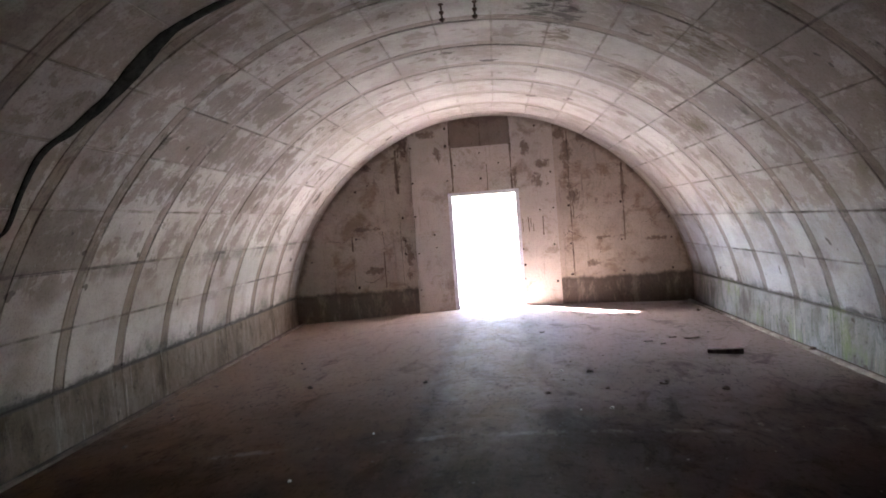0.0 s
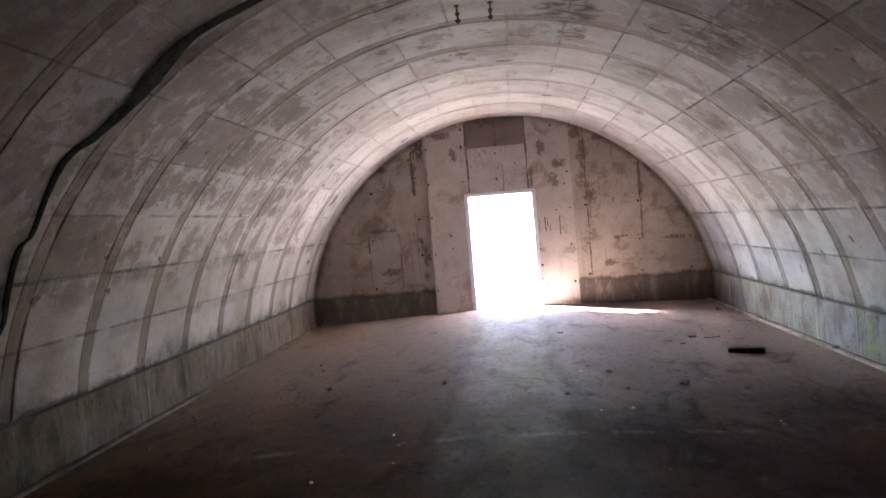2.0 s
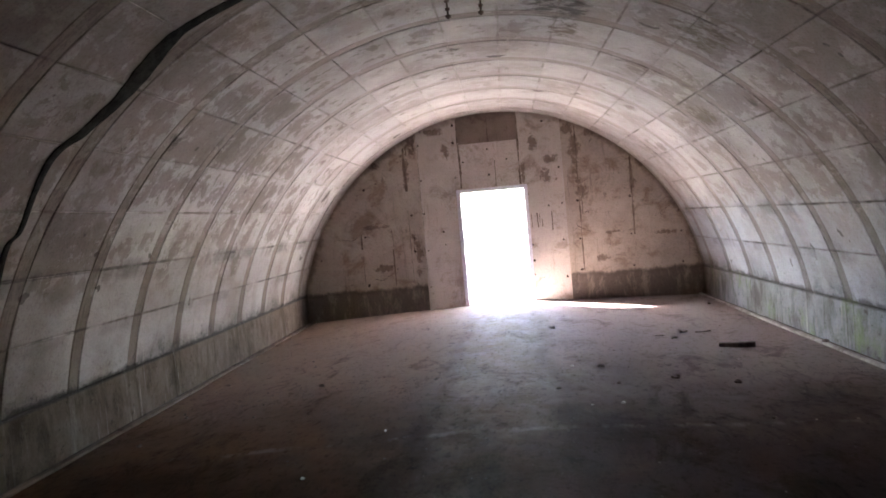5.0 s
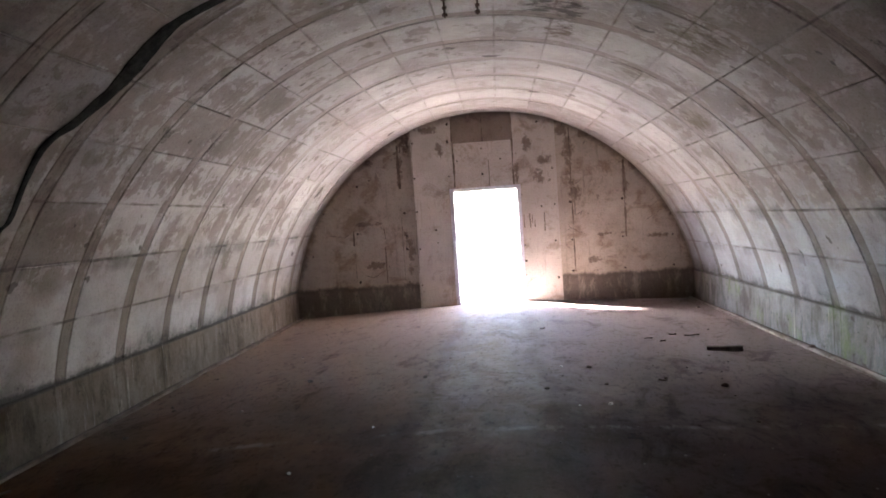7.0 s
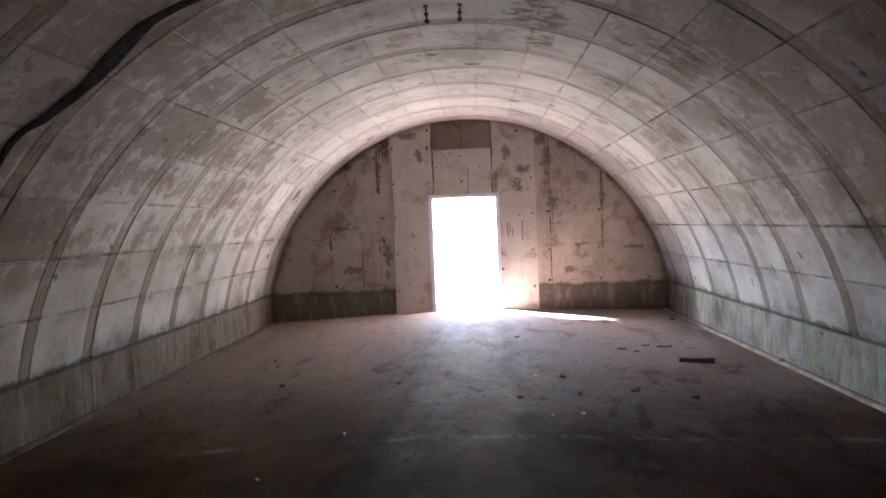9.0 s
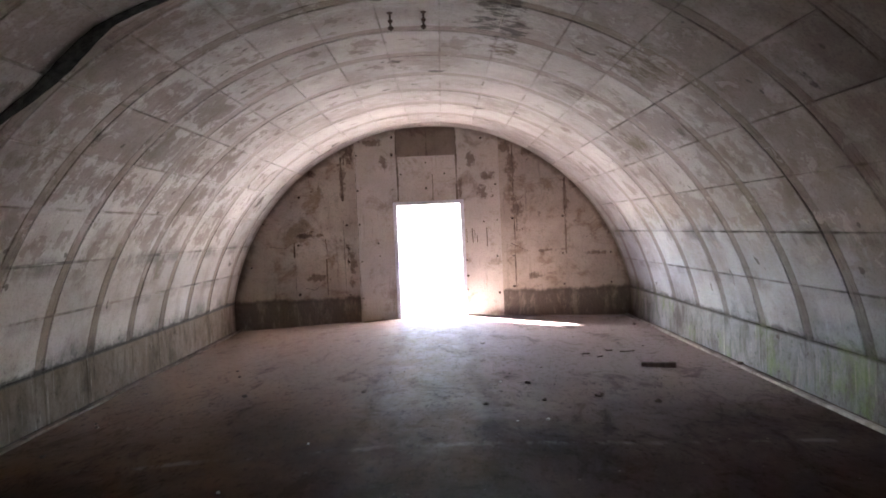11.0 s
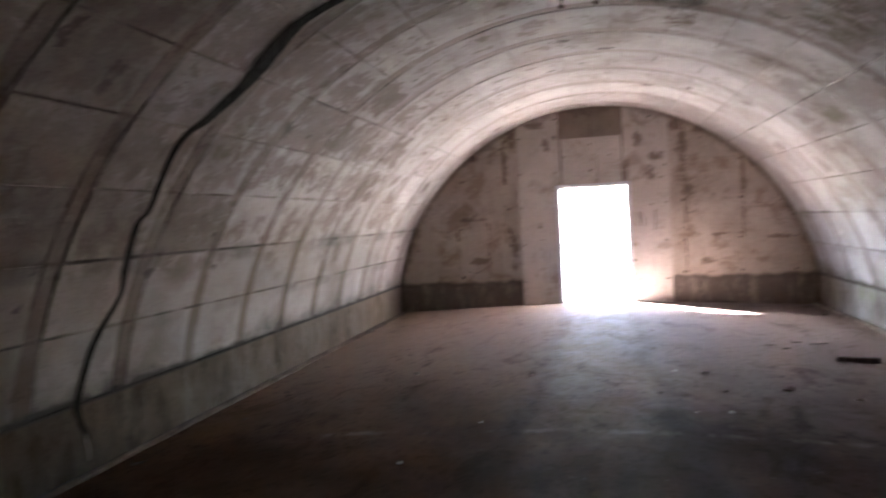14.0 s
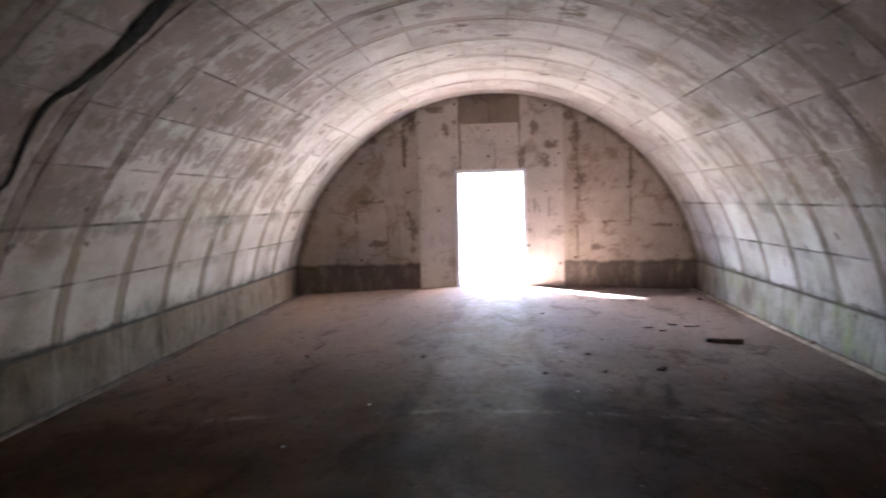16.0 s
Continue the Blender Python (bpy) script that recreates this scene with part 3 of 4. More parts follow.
# unseen rear wall, added far back and dark so it returns little light
tagged(part("wall_south", prism(wall_outline(-edge, edge, -0.35, 40, 0.1), REAR - 0.3, REAR), M_BLOCK), "plain dark rear wall, added out of view to close the vault", "wall", kind="structure")

# door frame of pressed steel
door_frame = tagged(new("door_1"), "open doorway with a pale painted steel frame and no leaf", "doorway", kind="structure")
F = 0.075
part("jamb", box(DOOR_L - F, DOOR_L + 0.004, -0.026, 0.11, -0.03, DOOR_T + F, 0.008), M_STEEL, door_frame)
part("jamb", box(DOOR_R - 0.004, DOOR_R + F, -0.026, 0.11, -0.03, DOOR_T + F, 0.008), M_STEEL, door_frame)
part("head", box(DOOR_L + 0.006, DOOR_R - 0.006, -0.024, 0.10, DOOR_T, DOOR_T + F - 0.002, 0.006), M_STEEL, door_frame)

# ---- marks on the end wall ----
def disc_mesh(name, radius, proud, material, sides=10):
    """A low rough dome that faces the room, for a rusted tie hole."""
    bm = bmesh.new()
    chance = random.Random(11)
    rims = [[bm.verts.new((radius * f * (0.85 + 0.3 * chance.random()) * math.cos(2 * math.pi * k / sides), -h, radius * f * (0.85 + 0.3 * chance.random()) * math.sin(2 * math.pi * k / sides))) for k in range(sides)] for f, h in ((1.0, 0.0), (0.8, proud))]
    for k in range(sides):
        j = (k + 1) % sides
        bm.faces.new((rims[0][k], rims[0][j], rims[1][j], rims[1][k]))
    bm.faces.new(rims[1])
    bmesh.ops.recalc_face_normals(bm, faces=bm.faces)
    me = bpy.data.meshes.new(name)
    bm.to_mesh(me)
    bm.free()
    me.materials.append(material)
    return me


hole = disc_mesh("tie_hole", 0.022, 0.005, M_RUST)
chance = random.Random(21)
rows_of_holes = [(-1.285, 0.0, (0.38, 1.06, 1.75, 2.37, 3.02)), (1.245, 0.0, (0.38, 1.06, 1.73, 2.39)), (-0.64, 0.0, (2.37, 3.01, 3.33)), (0.665, 0.0, (0.46, 0.72, 1.01, 1.94)),
                 (-0.03, 0.006, (2.37, 2.84)), (-0.48, 0.006, (2.64,)), (0.31, 0.006, (2.63,)), (-1.54, WALL_Y, (0.45, 1.07, 1.32, 1.75)), (-2.46, WALL_Y, (0.49, 1.41)),
                 (-3.34, WALL_Y, (1.03,)), (-3.09, WALL_Y, (1.83,)), (1.535, WALL_Y, (0.48, 1.05, 1.75)), (2.47, WALL_Y, (0.48, 1.06, 1.75)), (3.34, WALL_Y, (0.48, 1.04, 1.42)),
                 (-0.95, 0.0, (1.15, 1.39)), (1.02, 0.0, (1.71, 3.25)), (-2.42, WALL_Y, (2.30,)), (-2.18, WALL_Y, (2.40,))]
for x, y, heights in rows_of_holes:
    for z in heights:
        p = new("tie_hole", hole)
        p.parent = end_wall
        size = chance.uniform(0.55, 1.15)
        p.matrix_basis = pose(x + chance.uniform(-0.015, 0.015), y, z, 0, chance.uniform(0, 360), 0) @ Matrix.Diagonal((size, 1, size * chance.uniform(0.8, 1.4), 1))


def fin(x, y, z0, z1, width, material, name, parent, ragged=0.6, seed=0):
    """A thin uneven ridge of cement that runs up a formwork joint."""
    bm = bmesh.new()
    steps = max(5, int((z1 - z0) / 0.025))
    rows = []
    for k in range(steps + 1):
        z = z0 + (z1 - z0) * k / steps
        w = max(0.0, width * (1 + ragged * (1.6 * noise.noise((seed * 3.1, z * 5, 1)) + noise.noise((seed, z * 17, 4))))) / 2 + 0.0008
        c = x + 0.012 * noise.noise((seed * 1.7, z * 2.2, 5))
        rows.append([bm.verts.new((c + dx, y - h, z)) for dx, h in ((-w, -0.002), (-w * 0.5, 0.003), (w * 0.5, 0.003), (w, -0.002))])
    for a, b in zip(rows, rows[1:]):
        for k in range(3):
            bm.faces.new((a[k], a[k + 1], b[k + 1], b[k]))
    return part(name, bm, material, parent)


FINS = [(-0.556, 0.0, 2.16, 2.97, 0.030), (-0.565, 0.0, 2.97, 3.44, 0.022), (0.537, 0.0, 2.14, 2.97, 0.026), (0.545, 0.0, 2.97, 3.42, 0.014), (-1.325, 0.0, 0.6, 3.1, 0.008), (1.62, WALL_Y, 1.5, 2.0, 0.012), (1.578, WALL_Y, 0.45, 3.12, 0.022), (2.53, WALL_Y, 1.05, 2.46, 0.030), (-1.60, WALL_Y, 2.20, 3.02, 0.045), (-2.54, WALL_Y, 1.18, 1.47, 0.026), (-2.53, WALL_Y, 0.50, 1.10, 0.010),
        (-1.95, WALL_Y, 0.46, 1.14, 0.022), (-1.60, WALL_Y, 0.50, 1.85, 0.010), (0.09, 0.006, 2.15, 2.62, 0.016), (0.0, 0.050, 2.97, 3.42, 0.026), (-0.15, 0.050, 2.97, 3.04, 0.016), (0.11, 0.050, 2.97, 3.04, 0.016)]
for k, (x, y, z0, z1, w) in enumerate(FINS):
    fin(x, y, z0, z1, w, M_SEAM if w < 0.02 else M_STAIN, "cement_fin", end_wall, 0.8, k)
for k, (x, z0, z1, w) in enumerate(((0.685, 1.33, 1.58, 0.012), (0.795, 1.32, 1.59, 0.020), (0.835, 1.40, 1.57, 0.012), (0.875, 1.33, 1.47, 0.016), (1.055, 1.25, 1.59, 0.018))):
    fin(x, 0.0, z0, z1, w, M_SCRAPE, "scraped_bar", end_wall, 0.5, 30 + k)



def crack(points, y, width, seed):
    """A thin wandering scratch through places of x and z on the wall."""
    bm = bmesh.new()
    rows = []
    for (x0, z0), (x1, z1) in zip(points, points[1:]):
        steps = max(3, int(math.hypot(x1 - x0, z1 - z0) / 0.02))
        length = math.hypot(x1 - x0, z1 - z0)
        nx, nz = -(z1 - z0) / length, (x1 - x0) / length
        for k in range(steps + 1):
            f = k / steps
            x, z = x0 + (x1 - x0) * f, z0 + (z1 - z0) * f
            sway = 0.014 * noise.noise((x * 9 + seed, z * 9, 2))
            w = width * max(0.15, 0.7 + 1.1 * noise.noise((x * 14, z * 14, seed))) / 2
            rows.append([bm.verts.new((x + nx * (sway + d * w), y - h, z + nz * (sway + d * w))) for d, h in ((-1, -0.002), (0, 0.003), (1, -0.002))])
    for a, b in zip(rows, rows[1:]):
        for k in range(2):
            bm.faces.new((a[k], a[k + 1], b[k + 1], b[k]))
    return part("crack", bm, M_SCRAPE, end_wall)


CRACKS = [[(1.42, 1.17), (1.52, 1.28), (1.66, 1.20), (1.84, 1.12)], [(1.52, 1.28), (1.49, 1.34)], [(1.44, 2.02), (1.60, 2.05), (1.74, 2.13)], [(1.62, 2.10), (1.66, 1.92), (1.63, 1.80)], [(1.70, 2.06), (1.72, 1.94)],
          [(1.66, 1.52), (1.74, 1.56), (1.72, 1.50)], [(1.84, 0.62), (1.88, 0.72), (1.93, 0.63)], [(1.86, 0.78), (1.87, 0.60)], [(2.06, 0.84), (2.10, 0.98)], [(2.9, 1.35), (3.25, 1.55), (3.32, 1.62)], [(-3.0, 1.40), (-2.7, 1.36), (-2.56, 1.46)],
          [(-1.95, 1.52), (-1.93, 1.20)], [(-2.35, 0.62), (-2.2, 0.56), (-2.05, 0.66)], [(-2.43, 1.62), (-2.15, 1.66), (-1.98, 1.56)], [(-1.545, 0.98), (-1.53, 1.34)], [(0.62, 2.30), (0.60, 2.18)], [(-0.79, 2.90), (-0.78, 2.68)]]
for k, points in enumerate(CRACKS):
    crack(points, 0.0 if abs(points[0][0]) < BAY_R else WALL_Y, 0.016, k * 3.7)

# round rusty outlet high on the end wall
outlet = tagged(new("pipe_stub"), "small rusty pipe stub set in the end wall under the vault", "pipe")
outlet.matrix_basis = pose(-2.17, WALL_Y, 2.735)


def turned(profile, sides=14, axis="Y"):
    """A solid of revolution from pairs of radius and depth, capped at both ends."""
    bm = bmesh.new()
    rings = []
    for r, d in profile:
        ring = []
        for k in range(sides):
            a = 2 * math.pi * k / sides
            ring.append(bm.verts.new((r * math.cos(a), -d, r * math.sin(a)) if axis == "Y" else (r * math.cos(a), r * math.sin(a), -d)))
        rings.append(ring)
    for a, b in zip(rings, rings[1:]):
        for k in range(sides):
            j = (k + 1) % sides
            bm.faces.new((a[k], a[j], b[j], b[k]))
    bm.faces.new(rings[0])
    bm.faces.new(rings[-1])
    return bm


part("collar", turned([(0.062, -0.01), (0.062, 0.010), (0.05, 0.016), (0.03, 0.012)]), M_STAIN, outlet)
part("pipe", turned([(0.034, -0.01), (0.034, 0.035), (0.026, 0.035), (0.024, 0.004)]), M_RUST, outlet)

# ---- iron bolts in the crown of the vault ----
def ceiling_bolt():
    thing = new("ceiling_bolt")
    part("plate", turned([(0.026, -0.012), (0.026, 0.004), (0.022, 0.008)], 10, "Z"), M_RUST, thing)
    part("rod", turned([(0.0085, -0.01), (0.0085, 0.150), (0.006, 0.156)], 10, "Z"), M_RUST, thing)
    part("collar", turned([(0.010, 0.058), (0.021, 0.062), (0.021, 0.080), (0.010, 0.086)], 8, "Z"), M_RUST, thing)
    part("nut", turned([(0.010, 0.118), (0.024, 0.121), (0.024, 0.142), (0.010, 0.147)], 6, "Z"), M_RUST, thing)
    return tagged(thing, "rusty black iron bolt with two nuts hanging from the crown", "bolt", "bolts in the crown")


bolt = ceiling_bolt()
for k, (angle, y) in enumerate(((92.4, -6.50), (87.9, -6.49))):
    m = Matrix.Translation(on_vault(radians(angle), y)) @ pose(0, 0, 0, 3 - 5 * k, 4 * k - 2, 20 * k)
    if k:
        copy_thing(bolt, m)
    else:
        bolt.matrix_basis = m

# ---- black joint strip that hangs loose along one band ----
STRIP = [(177.0, -8.29, 0.018), (174.5, -8.31, 0.026), (171.4, -8.305, 0.048), (168.3, -8.275, 0.055), (165.0, -8.225, 0.055), (162.5, -8.17, 0.060), (158.1, -8.03, 0.050), (154.3, -8.07, 0.058),
         (149.0, -8.12, 0.055), (147.0, -8.06, 0.050), (140.6, -8.135, 0.062), (137.3, -8.13, 0.070), (134.6, -8.02, 0.085), (129.4, -7.935, 0.105), (125.0, -7.98, 0.135), (122.0, -8.03, 0.110), (119.3, -8.05, 0.080), (113.5, -7.985, 0.075), (106.0, -7.95, 0.07), (98.0, -7.93, 0.05)]


def ribbon(points, lift, thick, steps):
    """A flat tapering strip along the vault through places of angle, depth and width."""
    bm = bmesh.new()
    rows = []
    for k in range(steps + 1):
        f = k / steps * (len(points) - 1)
        i = min(int(f), len(points) - 2)
        u = f - i
        p0, p1, p2, p3 = (points[max(0, min(len(points) - 1, i + d))] for d in (-1, 0, 1, 2))
        angle, y, w = (0.5 * (2 * b + (c - a) * u + (2 * a - 5 * b + 4 * c - d) * u * u + (3 * b - a - 3 * c + d) * u ** 3) for a, b, c, d in zip(p0, p1, p2, p3))
        w *= (1.15 if angle > 140 else 1.15 + 0.35 * min(1.0, (140 - angle) / 8)) + 0.3 * noise.noise((angle * 0.55, 2.0, 7.0))
        off = lift + 0.003 * noise.noise((angle * 0.3, 8.0, 1.0))
        a = radians(angle)
        rows.append([bm.verts.new(on_vault(a, y + dy * w, RADIUS - h)) for dy, h in ((-0.5, off - thick), (-0.42, off + thick * 0.6), (0, off + thick), (0.42, off + thick * 0.5), (0.5, off - thick))])
    for a, b in zip(rows, rows[1:]):
        for k in range(5):
            j = (k + 1) % 5
            bm.faces.new((a[k], a[j], b[j], b[k])).smooth = True
    bm.faces.new(rows[0])
    bm.faces.new(rows[-1])
    return bm


strip = tagged(new("joint_strip"), "black rubber joint strip hanging loose down the vault", "sealing strip")
part("strip", ribbon(STRIP, 0.005, 0.003, 150), M_TAR, strip)
# the torn tail lies over the footing's edge
bm = bmesh.new()
tail = [(0.378, -8.300, 0.030), (0.355, -8.296, 0.032), (0.30, -8.285, 0.027), (0.24, -8.270, 0.024), (0.19, -8.255, 0.019), (0.15, -8.245, 0.011), (0.13, -8.240, 0.003)]
rows = [[bm.verts.new((-HALF + dx + 0.004 * math.sin(k * 1.7), y + dy * w, z)) for dx, dy in ((0.001, -1), (0.007, -0.8), (0.009, 0), (0.007, 0.8), (0.001, 1))] for k, (z, y, w) in enumerate(tail)]
for a, b in zip(rows, rows[1:]):
    for k in range(5):
        bm.faces.new((a[k], a[(k + 1) % 5], b[(k + 1) % 5], b[k])).smooth = True
bm.faces.new(rows[0])
bm.faces.new(rows[-1])
part("frayed_end", bm, M_TAR, strip)


def strand(y0, z0, y1, z1, width, material, label):
    """A thin torn thread that hangs against the footing."""
    bm = bmesh.new()
    rows = []
    for k in range(9):
        f = k / 8
        w = width * (1 - 0.6 * f)
        y, z, off = y0 + (y1 - y0) * f + 0.006 * math.sin(f * 5 + y0), z0 + (z1 - z0) * f, 0.007 + 0.004 * math.sin(f * 3)
        rows.append([bm.verts.new((-HALF + off + dx * w, y + dy * w, z)) for dx, dy in ((0.5, -0.5), (0.5, 0.5), (-0.5, 0.5), (-0.5, -0.5))])
    for a, b in zip(rows, rows[1:]):
        for k in range(4):
            bm.faces.new((a[k], a[(k + 1) % 4], b[(k + 1) % 4], b[k]))
    bm.faces.new(rows[0])
    bm.faces.new(rows[-1])
    return part("loose_thread", bm, material, strip, label)


strand(-8.275, 0.26, -8.205, 0.09, 0.012, M_TAR, "torn black thread")
strand(-8.262, 0.22, -8.250, 0.06, 0.010, M_TAR, "torn black thread")
strand(-8.236, 0.15, -8.220, -0.06, 0.006, M_CHALK, "pale frayed cord")

# ---- loose things on the floor ----
def wood_block():
    bm = box(-0.19, 0.19, -0.032, 0.032, 0, 0.058)
    bmesh.ops.subdivide_edges(bm, edges=[e for e in bm.edges if abs(e.verts[0].co.x - e.verts[1].co.x) > 0.1], cuts=9)
    for v in bm.verts:
        v.co += Vector((0.008 * noise.noise(v.co * 31), 0.004 * noise.noise(v.co * 17 + Vector((3, 0, 0))), 0.004 * noise.noise(v.co * 23) * (v.co.z > 0.01)))
    bmesh.ops.bevel(bm, geom=[e for e in bm.edges if len(e.link_faces) == 2 and e.calc_face_angle(0) > 0.8], offset=0.004, segments=1, affect="EDGES")
    return tagged(part("wood_block", bm, M_WOOD), "dark weathered length of timber lying on the floor", "timber")


wood_block().matrix_basis = pose(2.665, -4.68, floor_z(2.66) - 0.004, 0, -2.2, -20)


def splinter(x, y, length, width, turn, bend, seed):
    bm = bmesh.new()
    rows = []
    for k in range(7):
        f = k / 6 - 0.5
        w = width * (1 - abs(f) * 1.3) * (1 + 0.5 * noise.noise((seed, f * 6, 2))) / 2 + 0.002
        lift = bend * (f * 2) ** 2 + 0.012
        rows.append([bm.verts.new((f * length, dy * w + 0.012 * math.sin(f * 5 + seed), lift * h)) for dy, h in ((-1, 0.0), (-0.6, 1.0), (0.7, 0.9), (1, 0.0))])
    for a, b in zip(rows, rows[1:]):
        for k in range(4):
            j = (k + 1) % 4
            bm.faces.new((a[k], a[j], b[j], b[k]))
    bm.faces.new(rows[0])
    bm.faces.new(rows[-1])
    ob = tagged(part("wood_splinter", bm, M_WOOD), "dark splinter of bark or wood on the dusty floor", "splinter", "splinters on the floor")
    ob.matrix_basis = pose(x, y, floor_z(x) - 0.002, 0, 0, turn)
    return ob


for k, (x, y, length, width, turn, bend) in enumerate(((2.57, -3.70, 0.20, 0.035, 4, 0.006), (2.35, -3.63, 0.09, 0.03, -10, 0.01), (1.99, -3.87, 0.10, 0.025, 5, 0.004), (2.13, -4.05, 0.07, 0.03, 40, 0.006), (1.66, -6.02, 0.08, 0.03, 15, 0.012), (0.72, -3.04, 0.07, 0.03, 0, 0.01), (-3.40, -8.06, 0.09, 0.04, 20, 0.012), (-2.9, -8.9, 0.12, 0.05, 30, 0.01))):
    splinter(x, y, length, width, turn, bend, k)


def stone(x, y, size, material, label, seed, lift=0.0, flat=0.65):
    bm = bmesh.new()
    bmesh.ops.create_icosphere(bm, subdivisions=2, radius=1.0)
    for v in bm.verts:
        d = 1 + 0.45 * noise.noise(v.co * 1.3 + Vector((seed * 5.3, 0, 0))) + 0.2 * noise.noise(v.co * 3.1 + Vector((0, seed * 2.1, 0)))
        v.co = Vector((v.co.x * d, v.co.y * d * 0.8, max(v.co.z * d * flat, -0.42 * flat)))
    ob = tagged(part("stone", bm, material), label, "stone", "rubble on the floor")
    ob.matrix_basis = pose(x, y, floor_z(x) + lift + size * 0.27 * flat, 0, 0, seed * 47) @ Matrix.Scale(size * 0.72, 4)
    return ob


DARK, PALE = "small brown lump of rubble on the dusty floor", "small pale chip of plaster on the dusty floor"
STONES = [(-1.93, -5.39, 0.045, 0), (-0.65, -5.63, 0.036, 0), (0.76, -5.42, 0.028, 1), (1.04, -5.48, 0.042, 0), (0.55, -6.31, 0.034, 0), (1.11, -6.17, 0.032, 0), (1.70, -5.96, 0.03, 0), (2.15, -6.25, 0.046, 0),
          (1.04, -6.81, 0.026, 1), (-3.21, -4.85, 0.028, 0), (-3.09, -6.16, 0.036, 0), (-2.45, -3.93, 0.030, 0), (-2.31, -4.31, 0.026, 0), (3.37, -1.25, 0.05, 0), (-2.31, -6.39, 0.022, 0), (-0.44, -4.80, 0.024, 0),
          (-0.28, -4.78, 0.018, 0), (-3.12, -6.97, 0.036, 0), (-3.17, -6.03, 0.03, 0), (-1.31, -8.09, 0.022, 1), (0.78, -6.85, 0.016, 1), (-0.9, -7.2, 0.018, 1), (2.9, -3.3, 0.02, 0), (1.3, -4.7, 0.02, 0), (0.9, -5.0, 0.016, 0), (2.05, -7.3, 0.026, 0)]
for k, (x, y, size, pale) in enumerate(STONES):
    stone(x, y, size, M_CHALK if pale else M_STONE, PALE if pale else DARK, k)
stone(3.60, -4.70, 0.05, M_STONE, "brown lump of rubble lying on the kerb", 60, 0.03)
stone(-3.60, -6.45, 0.045, M_STONE, "brown lump of rubble lying on the kerb", 61, 0.025)

# grit strewn over the floor
chance = random.Random(8)
bm = bmesh.new()
for k in range(420):
    x, y = chance.uniform(-3.4, 3.4), -1.2 - 9.0 * chance.random()
    r = chance.uniform(0.003, 0.009)
    bmesh.ops.create_icosphere(bm, subdivisions=1, radius=r, matrix=pose(x, y, floor_z(x) + r * 0.4, 0, 0, chance.uniform(0, 360)) @ Matrix.Diagonal((chance.uniform(0.8, 1.6), 1, 0.6, 1)))
tagged(part("grit", bm, M_STONE), "brown grit and crumbs strewn over the floor", "grit", kind="stuff")

# ---- vault panels and joint bands ----
def panel_mesh(y0, y1):
    """One curved cast panel with a slightly worn rim."""
    bm = bmesh.new()
    gap, rim_in, steps = 0.00045, 0.0004, 7
    rows = []
    for k in range(steps + 1):
        f = k / steps * 2 - 1
        outer, inner = f * (PITCH / 2 - gap), f * (PITCH / 2 - gap - rim_in)
        rows.append([bm.verts.new((r * math.cos(a), y, r * math.sin(a))) for r, a, y in (
            (RADIUS + 0.04, outer, y0), (RADIUS + 0.003, outer, y0), (RADIUS, inner, y0 + 0.004), (RADIUS, inner, y1 - 0.004), (RADIUS + 0.003, outer, y1), (RADIUS + 0.04, outer, y1))])
    for a, b in zip(rows, rows[1:]):
        for k in range(5):
            bm.faces.new((a[k], b[k], b[k + 1], a[k + 1]))
    bm.faces.new(rows[0])
    bm.faces.new(list(reversed(rows[-1])))
    bmesh.ops.recalc_face_normals(bm, faces=bm.faces)
    me = bpy.data.meshes.new("panel")
    bm.to_mesh(me)
    bm.free()
    me.materials.append(M_PANEL)
    return me


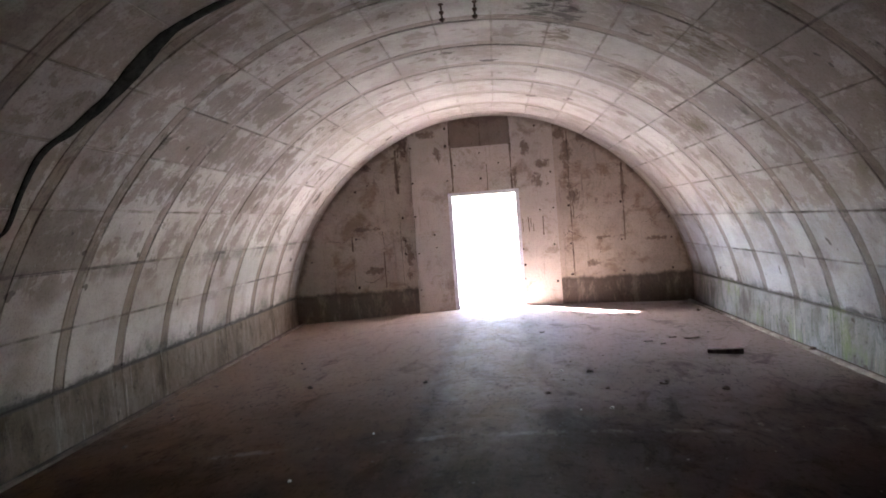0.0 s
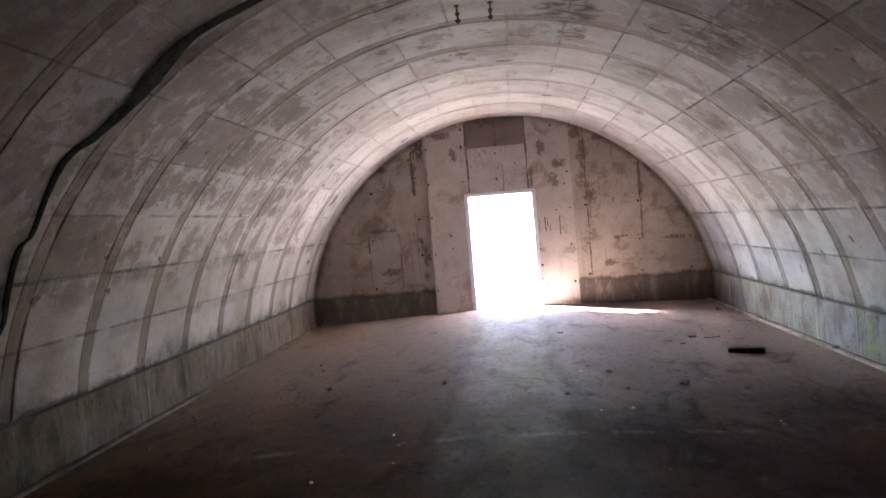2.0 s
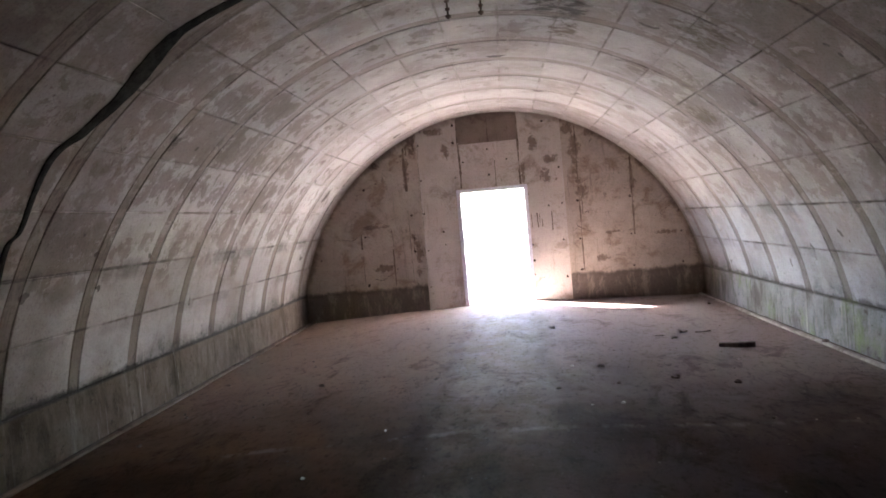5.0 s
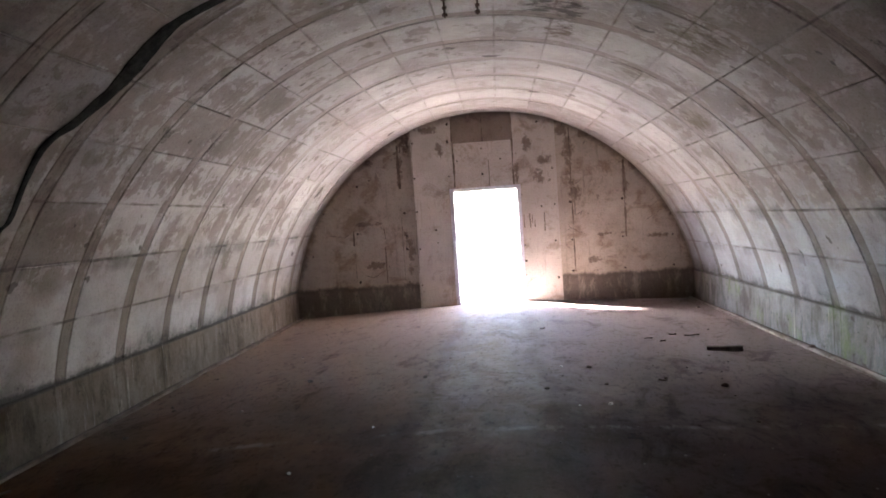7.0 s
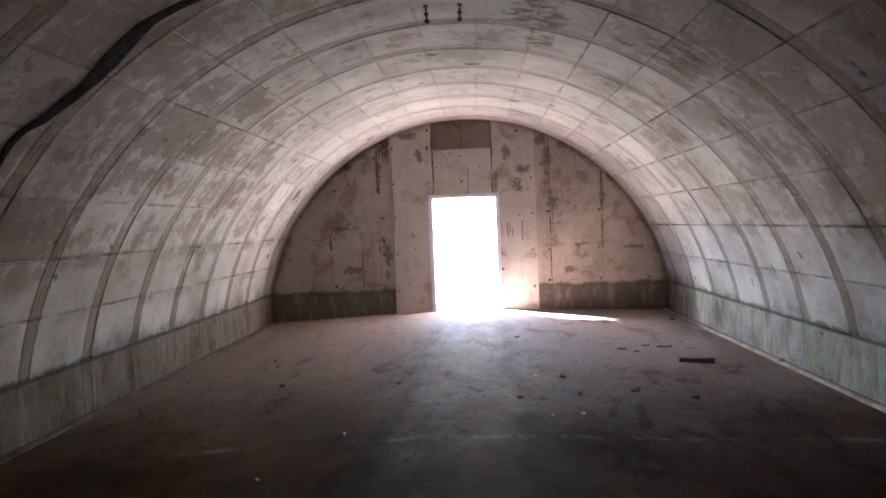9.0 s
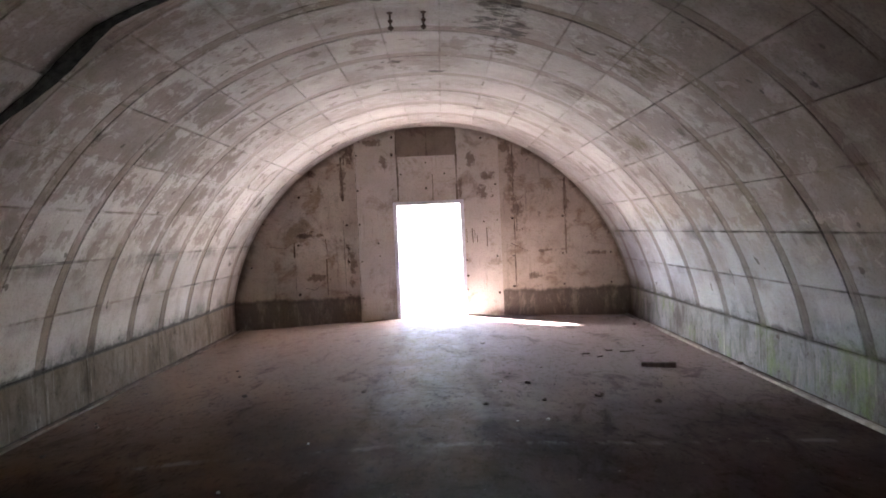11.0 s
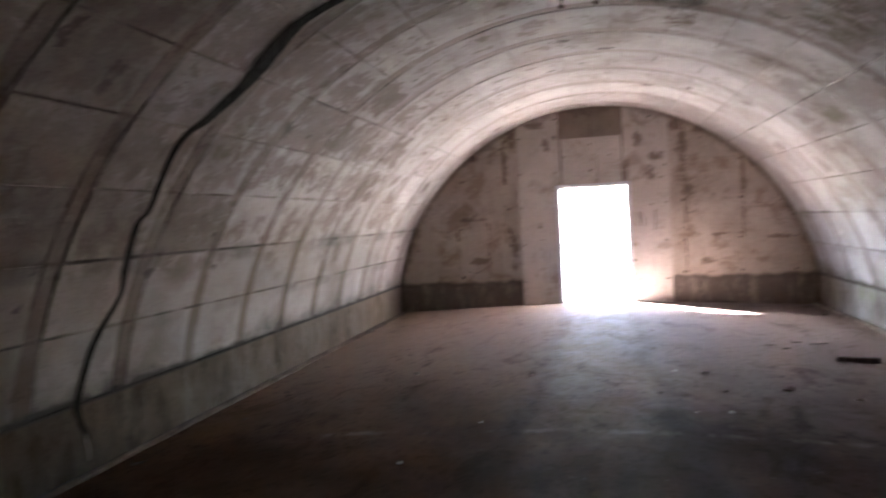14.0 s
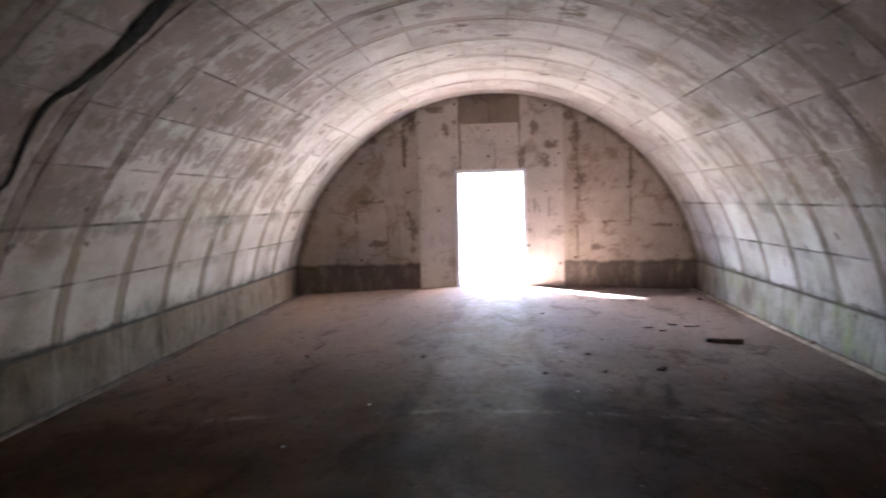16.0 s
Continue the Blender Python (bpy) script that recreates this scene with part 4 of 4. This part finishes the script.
def band_bm(seed):
    """One recessed joint band with uneven edges, from footing to footing."""
    bm = bmesh.new()
    rows = []
    crevice = 0.005
    a0, a1, steps = START - 0.03, math.pi - START + 0.03, 150
    for k in range(steps + 1):
        a = a0 + (a1 - a0) * k / steps
        w = [BAND / 2 + 0.004 - 0.024 * max(0.0, 0.16 + noise.noise((a * 7, seed * 3.7, side * 5.0)) + 0.3 * noise.noise((a * 31, seed, side * 3.0))) for side in (0, 1)]
        dip = 0.0045 + 0.003 * noise.noise((a * 4, seed, 3.0))
        rows.append([bm.verts.new(on_vault(a, y, RADIUS + r)) for y, r in ((-w[0], 0.034), (-w[0], dip + crevice), (0.007 - w[0], dip + crevice), (0.011 - w[0], dip), (w[1] - 0.011, dip), (w[1] - 0.007, dip + crevice), (w[1], dip + crevice), (w[1], 0.034))])
    for a, b in zip(rows, rows[1:]):
        for k in range(7):
            bm.faces.new((a[k], b[k], b[k + 1], a[k + 1]))
    return bm


chance = random.Random(4)
half_ring = (RING - BAND) / 2
full = panel_mesh(-half_ring, half_ring)


def panel_spot(k, y):
    angle = math.pi / 2 + k * PITCH
    sink = 0.003 * chance.random()
    return Matrix.Translation((sink * math.cos(angle), y, AXIS_Z + sink * math.sin(angle))) @ Matrix.Rotation(-angle, 4, "Y") @ pose(0, 0, 0, 0, chance.uniform(-0.02, 0.02), 0)


def lay_ring(mesh, y):
    for k in range(-9, 10):
        p = new("panel", mesh)
        p.parent = vault
        p.matrix_basis = panel_spot(k, y)


ring_ys = [RING_AT + RING * (k + 0.5) for k in range(-8, 5)]
for y in ring_ys:
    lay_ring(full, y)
    b = part("joint_band", band_bm(y), M_BAND, vault)
    b.matrix_basis = pose(0, y - RING / 2, 0)
end_y0 = ring_ys[-1] + RING / 2 + BAND / 2
b = part("joint_band", band_bm(9.0), M_BAND, vault)
b.matrix_basis = pose(0, ring_ys[-1] + RING / 2, 0)
lay_ring(panel_mesh(0.0, 0.14 - end_y0), end_y0)
# the unseen rings behind, in one mesh, in darker concrete to cut bounced light
bm = bmesh.new()
for n in range(11):
    y = ring_ys[0] - RING * (n + 1)
    for k in range(-9, 10):
        before = len(bm.verts)
        bm.from_mesh(full)
        bm.verts.ensure_lookup_table()
        bmesh.ops.transform(bm, matrix=panel_spot(k, y), verts=bm.verts[before:])
tagged(part("panels_behind", bm, M_BAND, vault), kind="stuff")
